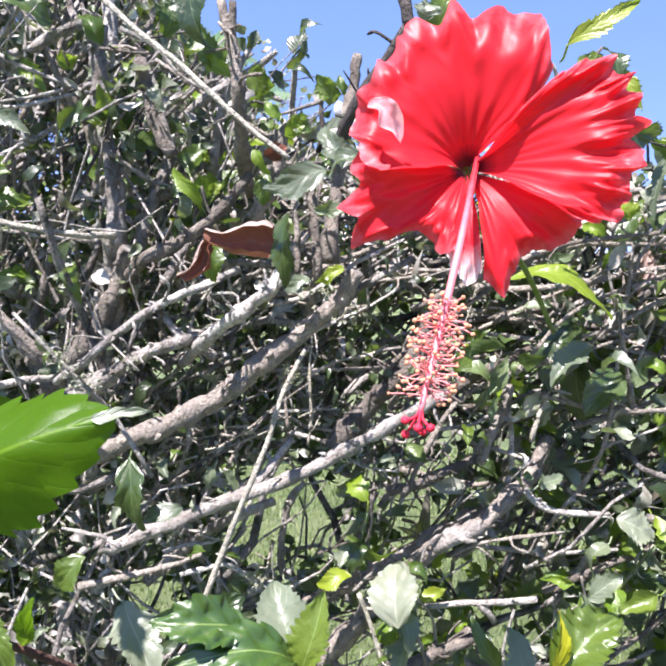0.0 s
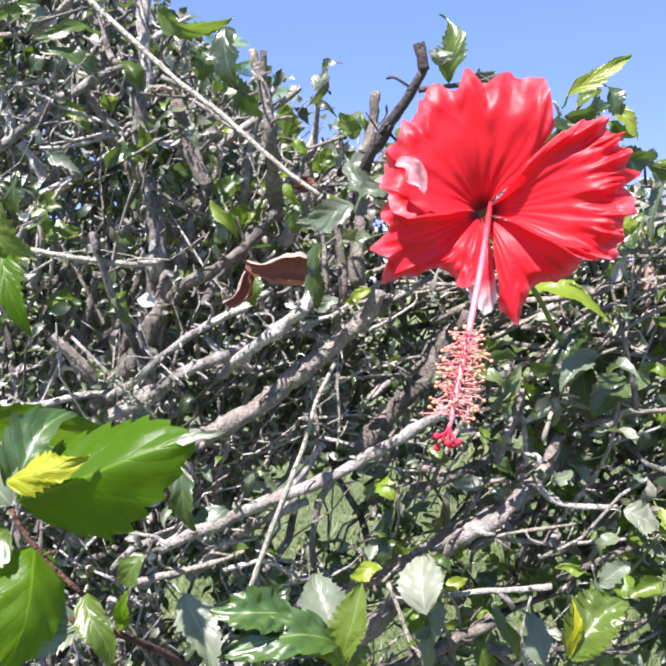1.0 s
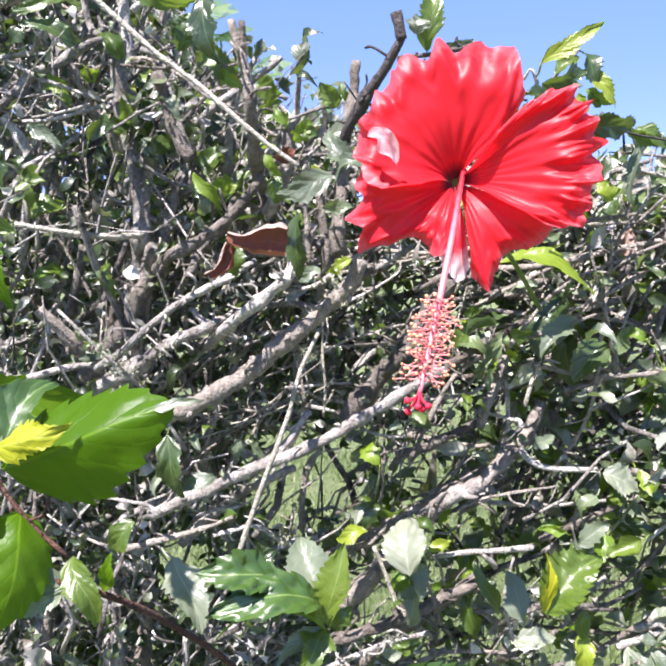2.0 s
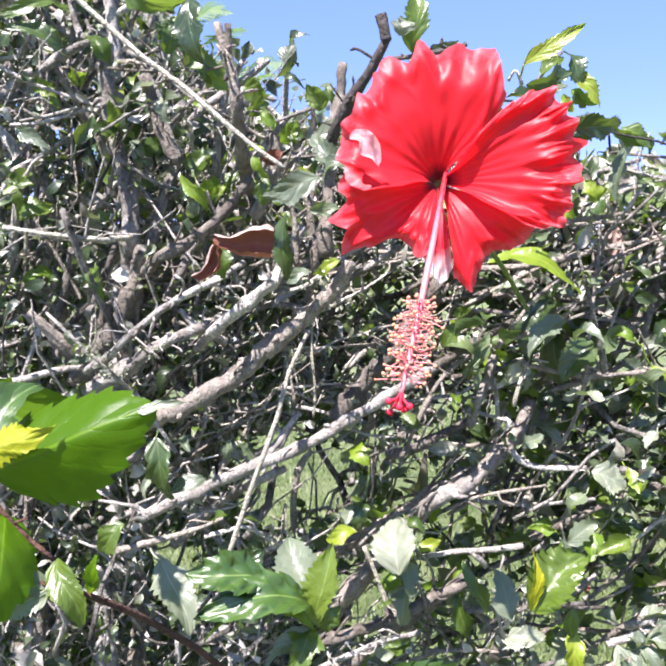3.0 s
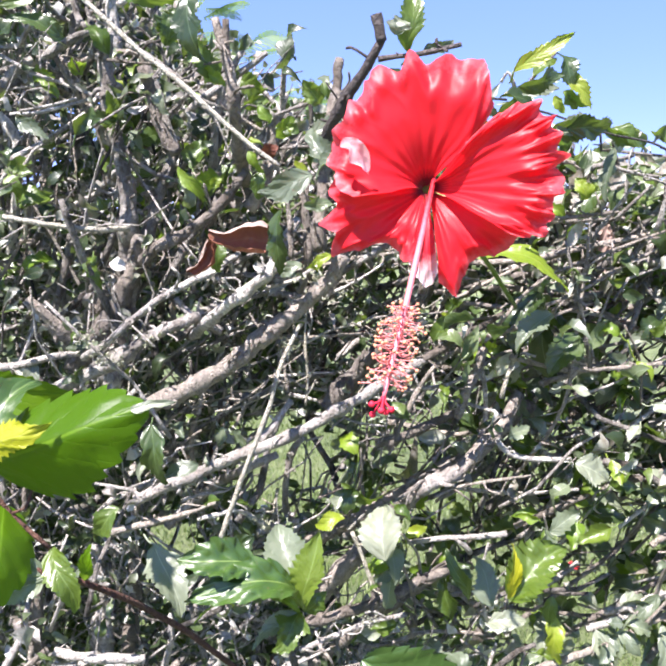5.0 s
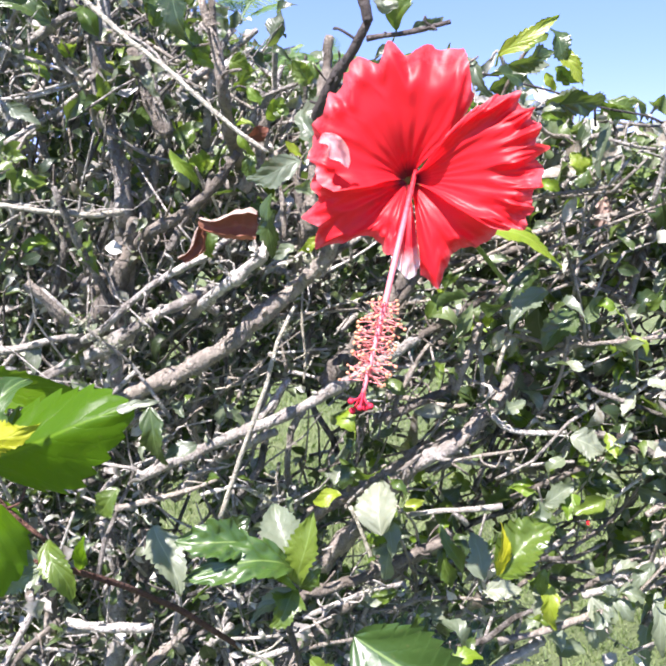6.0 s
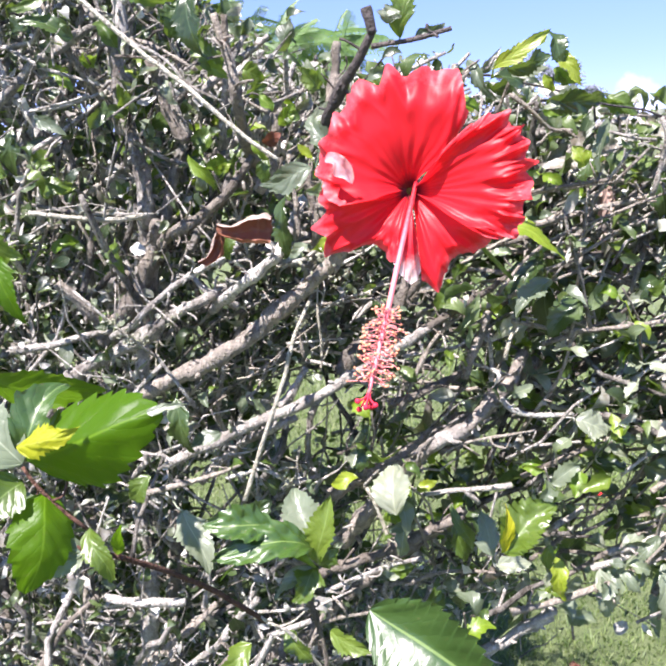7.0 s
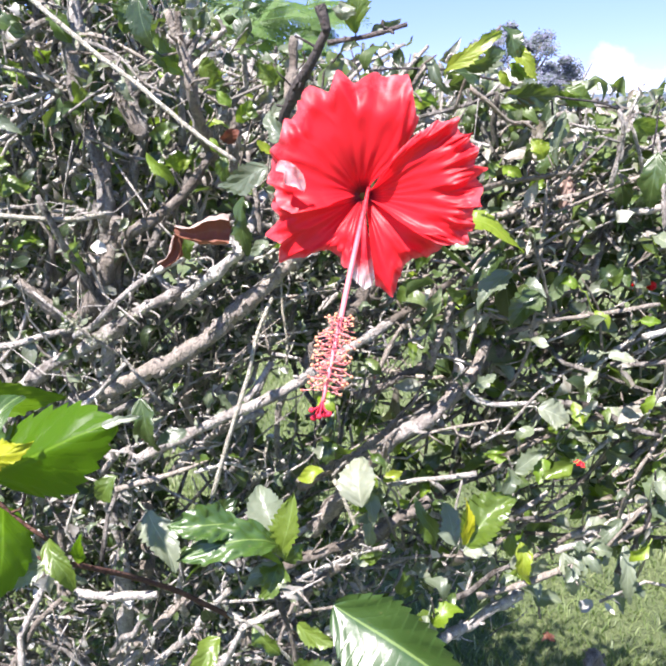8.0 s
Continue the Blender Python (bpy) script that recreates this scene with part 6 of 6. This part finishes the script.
leaf(shrub_b, (0.108, 0.700, 0.913), (0.119, 0.700, 0.953), 0.016, (0.24, -0.85, 0.47), GREEN)
leaf(shrub_b, (0.161, 0.720, 0.898), (0.163, 0.691, 0.865), 0.012, (-0.46, -0.68, 0.57), GREY)
leaf(shrub_c, (0.147, 0.435, 1.138), (0.150, 0.435, 1.178), 0.011, (0.5, -0.8, 0.3), YELLOW, fold=0.3, curl=0.08)
# the leafy shoot close by
shoot = holder("hibiscus_shoot", (-0.13, 0.30, 1.2), "young hibiscus shoot with glossy toothed green leaves", "shoot")
branch(shoot, [(-0.156, 0.310, 1.237), (-0.136, 0.305, 1.227), (-0.122, 0.300, 1.216), (-0.103, 0.305, 1.208), (-0.087, 0.325, 1.189), (-0.076, 0.350, 1.166), (-0.060, 0.380, 1.135), (-0.037, 0.420, 1.087)], 0.0014, 0.0020, STEM, name="stem", label="reddish-brown leafy stem", knots=0.1, rough=0.06)
branch(shoot, [(-0.119, 0.302, 1.228), (-0.134, 0.300, 1.243), (-0.145, 0.298, 1.258), (-0.151, 0.297, 1.270)], 0.0013, 0.0010, STEM, name="stem", label="reddish-brown leafy stem", rough=0.05)
leaf(shoot, (-0.148, 0.297, 1.274), (-0.066, 0.287, 1.308), 0.047, (0.29, -0.85, 0.42), FRESH, curl=0.08, fold=-0.85, shape=0.42, quilt=0.03, twist=0.15, saw=8)
leaf(shoot, (-0.150, 0.291, 1.284), (-0.109, 0.279, 1.299), 0.014, (0.41, -0.80, 0.43), YELLOW, curl=0.1, fold=-0.4, quilt=0.06)
leaf(shoot, (-0.153, 0.300, 1.277), (-0.135, 0.324, 1.314), 0.028, (0.21, -0.80, 0.55), GLOSS, curl=0.15, fold=0.5, saw=6)
leaf(shoot, (-0.151, 0.297, 1.272), (-0.193, 0.308, 1.304), 0.033, (0.23, -0.78, 0.58), PALE)
leaf(shoot, (-0.141, 0.300, 1.252), (-0.142, 0.270, 1.205), 0.036, (0.60, -0.70, 0.40), FRESH, curl=0.15, fold=-0.45, quilt=0.04, saw=7)
leaf(shoot, (-0.120, 0.300, 1.215), (-0.146, 0.300, 1.219), 0.013, (0.11, -0.69, 0.71), GREY, curl=0.1)
leaf(shoot, (-0.122, 0.300, 1.213), (-0.144, 0.290, 1.204), 0.012, (0.18, -0.87, 0.46), PALE)
leaf(shoot, (-0.117, 0.300, 1.230), (-0.102, 0.290, 1.200), 0.015, (0.06, -0.94, 0.33), GREEN, curl=0.2)
leaf(shoot, (-0.103, 0.305, 1.210), (-0.099, 0.300, 1.231), 0.007, (0.39, -0.83, 0.39), FRESH)
leaf(shoot, (-0.152, 0.297, 1.260), (-0.171, 0.280, 1.250), 0.030, (0.28, -0.81, 0.53), GREEN)
leaf(shoot, (-0.185, 0.335, 1.408), (-0.155, 0.330, 1.385), 0.021, (0.33, -0.93, -0.16), GREEN, curl=0.1)
leaf(shoot, (-0.171, 0.335, 1.389), (-0.154, 0.325, 1.347), 0.015, (0.18, -0.98, -0.05), FRESH, curl=0.15)
leaf(shoot, (-0.216, 0.390, 1.296), (-0.132, 0.380, 1.288), 0.030, (0.36, -0.90, -0.25), FRESH, curl=0.1)
branch(shoot, [(-0.216, 0.390, 1.296), (-0.228, 0.380, 1.281), (-0.223, 0.350, 1.247)], 0.0009, 0.0011, STEM, name="stem", label="thin green-brown stem", rough=0.05)
leaf(shoot, (-0.073, 0.289, 1.305), (-0.051, 0.292, 1.309), 0.006, (0.02, -0.87, 0.48), PALE, curl=0.02, fold=0.3, teeth=0, shape=0.35, twist=0)
# the leafy sprig in front of the hedge's middle
sprig = holder("hibiscus_sprig", (0.0, 0.44, 1.1), "sprig of dark glossy hibiscus leaves with toothed edges", "sprig")
branch(sprig, [(0.001, 0.470, 0.968), (0.006, 0.460, 1.012), (0.003, 0.455, 1.050), (-0.005, 0.450, 1.087), (-0.006, 0.450, 1.099)], 0.0019, 0.0021, BROWN, name="stem", rough=0.06)
branch(sprig, [(-0.061, 0.420, 1.104), (-0.041, 0.430, 1.081), (-0.020, 0.440, 1.062), (0.004, 0.460, 1.012)], 0.0012, 0.0016, STRAW, name="stem", label="straw-coloured stem", rough=0.06)
branch(sprig, [(0.004, 0.455, 1.062), (0.020, 0.440, 1.077), (0.044, 0.410, 1.102)], 0.0012, 0.0013, BROWN, name="stem", rough=0.06)
leaf(sprig, (-0.004, 0.460, 1.131), (-0.019, 0.487, 1.169), 0.034, (0.07, -0.80, 0.60), GREY, fold=0.35, curl=0.1)
leaf(sprig, (0.002, 0.455, 1.117), (0.014, 0.450, 1.177), 0.025, (-0.25, -0.84, 0.49), GREEN, fold=0.35)
leaf(sprig, (-0.030, 0.440, 1.156), (-0.080, 0.420, 1.169), 0.032, (0.15, -0.61, 0.78), GLOSS, quilt=0.10, saw=6)
leaf(sprig, (-0.060, 0.460, 1.140), (-0.036, 0.460, 1.169), 0.026, (0.38, -0.90, 0.21), DARK)
leaf(sprig, (-0.001, 0.450, 1.133), (-0.069, 0.410, 1.149), 0.034, (-0.03, -0.62, 0.78), GLOSS, curl=0.2, quilt=0.10, saw=6)
leaf(sprig, (0.002, 0.445, 1.119), (-0.069, 0.420, 1.136), 0.012, (-0.01, -0.17, 0.99), YOUNG, curl=0.2)
leaf(sprig, (0.001, 0.450, 1.115), (-0.034, 0.438, 1.098), 0.018, (-0.13, -0.69, 0.72), GREY)
leaf(sprig, (0.002, 0.450, 1.117), (-0.014, 0.430, 1.096), 0.025, (-0.09, -0.82, 0.56), GREEN)
leaf(sprig, (0.004, 0.450, 1.117), (0.020, 0.450, 1.133), 0.014, (0.32, -0.93, 0.18), GREEN)
leaf(sprig, (-0.016, 0.450, 1.139), (-0.025, 0.454, 1.143), 0.017, (0.07, -0.69, 0.72), GREY)
leaf(sprig, (0.045, 0.400, 1.111), (0.134, 0.354, 1.072), 0.073, (-0.31, -0.89, 0.34), GLOSS, curl=0.03, fold=0.46, saw=14, quilt=0.02, twist=0.0, label="large dark glossy leaf with pale midrib", shape=0.5)
leaf(sprig, (0.011, 0.450, 1.058), (0.047, 0.430, 1.052), 0.018, (-0.11, -0.98, 0.18), GREEN)
leaf(sprig, (0.006, 0.450, 1.020), (0.042, 0.430, 1.023), 0.021, (0.00, -0.93, 0.38), GREEN)
leaf(sprig, (-0.059, 0.470, 1.031), (-0.083, 0.450, 1.004), 0.025, (-0.08, -0.64, 0.76), GREEN)
leaf(sprig, (-0.025, 0.450, 1.058), (-0.004, 0.440, 1.035), 0.018, (-0.27, -0.92, 0.30), GREEN)
# a dry leaf and a spent flower caught in the twigs
dead_leaf = holder("dead_leaf", (-0.05, 0.48, 1.38), "curled dry brown leaf caught among grey twigs", "leaf")
curled_leaf(dead_leaf, (-0.029, 0.490, 1.382), (-0.070, 0.486, 1.387), 0.0128, 0.0075, 1)
curled_leaf(dead_leaf, (-0.066, 0.489, 1.379), (-0.083, 0.488, 1.357), 0.0050, 0.0070, 2)
withered = holder("withered_flower", (0.29, 0.7, 1.38), "withered pinkish-brown hibiscus flower hanging furled", "flower")
leaf(withered, (0.289, 0.700, 1.400), (0.283, 0.690, 1.340), 0.014, (-0.32, -0.95, 0.03), WITHER, fold=0.9, teeth=0, curl=0.05, name="petal", quilt=0.08)
leaf(withered, (0.290, 0.700, 1.398), (0.281, 0.700, 1.360), 0.010, (-0.96, -0.20, 0.17), WITHER, fold=0.9, teeth=0, name="petal", quilt=0.08)
leaf(withered, (0.290, 0.710, 1.398), (0.294, 0.710, 1.351), 0.010, (0.65, -0.75, 0.10), WITHER, fold=0.9, teeth=0, name="petal", quilt=0.08)
branch(withered, [(0.294, 0.700, 1.436), (0.291, 0.700, 1.415), (0.289, 0.700, 1.400)], 0.0013, 0.0011, BARK, name="stalk", knots=0)


# ---- the red flower ----
def hibiscus_flower():
    c = Vector((0.0755, 0.365, 1.416))
    out, up = Vector((0, -1, 0)), Vector((0, 0.1, 0.995))
    fl = holder("hibiscus_flower", c, "large open red hibiscus flower with a long pink stamen column", "flower")
    # upper, side and lower petals; the flower nods, so the upper ones overhang the lower
    petal(fl, c, 188, 48, (44, 49, 52, 56, 55, 61, 58, 62, 59, 64, 69, 64, 72, 66, 71, 66, 71, 66, 54, 38), (0.05, -0.02), 0.005, (0.010, -0.010), 6, 0.0028, 1.0, 0.9)
    petal(fl, c + out * 0.004, 53, -31, (28, 50, 62, 70, 67, 73, 70, 72, 69, 71, 67, 69, 66, 67, 64, 66, 64, 65, 58, 46), (0.34, 0.0), 0.001, (0.0, 0.005), 7, 0.0046, 2.2, 0.6)
    petal(fl, c + out * 0.001, -83, -107, (46, 52, 52, 48, 43, 36), (0.0, 0.04), 0.0, (0, 0), 2, 0.0008, 4.4, 0.6, -0.003, PETAL_PALE)
    petal(fl, c + out * 0.002, -20, -83, (50, 55, 53, 50, 47, 46, 50, 60, 52), (0.05, 0.04), 0.004, (-0.006, 0.006), 3, 0.0018, 5.3, 0.6, 0.003)
    petal(fl, c - out * 0.001, -100, -191, (38, 41, 37, 36, 38, 50, 63, 56, 62, 50, 53, 51, 46), (0.05, 0.06), 0.004, (0.006, -0.008), 4, 0.0022, 3.1, 0.6)
    # added pale flap: its colour stands in for a white reflection on the petal
    v, f, u = leaf_data(c + Vector((-0.049, -0.009, 0.025)), c + Vector((-0.034, -0.0115, 0.008)), 0.011, (-0.3, -0.8, 0.5), 0.25, 0.5, 24, 10, 0, 0.12, 3, 0.5, 0.5, 0.06, 0.7)
    sheet("petal_glint", v, f, PETAL_PALE, fl, "added pale flap in place of a white glint on the petal", [(0.72 + 0.28 * a, b) for a, b in u])
    # column, standing forward and drooping
    tip = Vector((0.049, 0.298, 1.312))
    line = spline([c + Vector((0.004, 0.018, 0.006)), c.lerp(tip, 0.33) + Vector((0.0015, 0, 0.002)), c.lerp(tip, 0.66) + Vector((0.001, 0, 0.001)), tip], 40)
    col = sheet("staminal_column", *tube_data(line, [0.0014 + 0.0004 * math.sin(i * 0.08) - 0.0003 * i / 39 for i in range(40)], 12)[:2], COLUMN, fl, "slender pink staminal column")
    rng = random.Random(8)
    for k in range(130):
        t = 0.62 + 0.34 * (k + rng.random()) / 130
        i = int(t * 39)
        p, way = line[i], (line[i + 1] - line[i]).normalized()
        a = k * 2.4 + rng.uniform(-0.3, 0.3)
        s = way.cross(Vector((1, 0.2, 0))).normalized()
        d = s * math.cos(a) + way.cross(s) * math.sin(a)
        reach = rng.uniform(0.007, 0.0135) * (0.7 if t < 0.70 else 1.0)
        tip = p + d * reach + way * rng.uniform(-0.002, 0.004)
        fil = tube_data(spline([p, p + d * reach * 0.6 + way * 0.001, tip], 5), [0.0003] * 5, 5)
        ant = ball_data(tip, d + way * 0.4, rng.uniform(0.0007, 0.0011), 0.9)
        v, f, slots = join_data((fil, 0), (ant, 1))
        sheet("stamen", v, f, [FILAMENT, POLLEN], col, "", None, slots)
    end, way = line[-1], (line[-1] - line[-3]).normalized()
    for k in range(5):
        a = 2 * math.pi * k / 5 + 0.4
        s = way.cross(Vector((0, 1, 0.1))).normalized()
        d = s * math.cos(a) + way.cross(s) * math.sin(a)
        tip = end + way * (0.006 + 0.003 * (k % 2)) + d * 0.0052
        style = tube_data(spline([end - way * 0.002, end + way * 0.003 + d * 0.0015, tip], 5), [0.0006] * 5, 6)
        v, f, slots = join_data((style, 0), (ball_data(tip, d + way, 0.0017, 0.9, 6, 10), 0))
        sheet("stigma", v, f, [STIGMA], col, "round velvety red stigma pad", None, slots)
    # green calyx and stalk behind
    back = c - out * 0.032
    v, f, u = tube_data(spline([c - out * 0.026, back, back - out * 0.008], 6), [0.006, 0.007, 0.0068, 0.006, 0.0045, 0.002], 10)
    sheet("calyx", v, f, GREEN, fl, "green calyx", u)
    v, f, u = tube_data(spline([back - out * 0.006, back - out * 0.03 - up * 0.01, (0.12, 0.47, 1.38), (0.17, 0.56, 1.33)], 16), [0.0018] * 16, 8)
    sheet("stalk", v, f, GREEN, fl, "thin green flower stalk", u)
    return fl


hibiscus_flower()


# ---- small red buds and fallen petals ----
def red_bud(place, way, size, label):
    """A furled red bud in its green calyx."""
    p, d = Vector(place), Vector(way).normalized()
    bud = holder("hibiscus_bud", p, label, "flower bud", "red buds in the hedge")
    line = [p + d * size * k / 9 for k in range(10)]
    twist = [0.10, 0.2, 0.27, 0.3, 0.31, 0.3, 0.27, 0.22, 0.15, 0.06]
    v, f, u = tube_data(line, [size * q for q in twist], 10, None, 0.25)
    sheet("corolla", v, f, PETAL, bud, "", [(0.4 + 0.5 * a, b) for a, b in u])
    v, f, u = tube_data([p - d * size * 0.12, p, p + d * size * 0.2, p + d * size * 0.34], [size * 0.1, size * 0.26, size * 0.32, size * 0.30], 9)
    sheet("calyx", v, f, GREEN, bud, "", u)
    v, f, u = tube_data(spline([p, p - d * size * 0.6 + Vector((0, 0.01, 0)), p - d * size * 1.5 + Vector((0, 0.04, -0.03))], 6), [size * 0.05] * 6, 6)
    sheet("stalk", v, f, GREEN, bud, "", u)


red_bud((0.360, 0.700, 1.278), (0.2, -0.6, 0.6), 0.0145, "small furled red hibiscus bud among twigs")
red_bud((0.380, 0.700, 1.279), (-0.2, -0.7, 0.5), 0.0160, "small furled red hibiscus bud among twigs")
red_bud((0.398, 0.700, 1.269), (0.1, -0.9, 0.1), 0.0130, "small furled red hibiscus bud among twigs")


def fallen_flower(place, size, label, mat):
    """A dropped, shrivelled red flower."""
    p = Vector(place)
    ob = holder("fallen_flower", p, label, "flower")
    for k in range(4):
        a = k * 1.7 + 0.3
        e = p + Vector((math.cos(a), math.sin(a), 0.25)) * size
        v, f, u = leaf_data(p, e, size * 0.8, (0.2 * math.cos(a * 3), -0.4, 0.8), 0.35, 0.5, 9, 6, 0, 0.2, k)
        sheet("petal", v, f, mat, ob, "", [(0.4 + 0.5 * q, w) for q, w in u])


fallen_flower((0.579, 1.777, 0.022), 0.022, "shrivelled brownish-red fallen flower on the grass", DRY)
fallen_flower((0.975, 2.88, 0.025), 0.032, "fallen red flower lying on the sunlit lawn", PETAL)
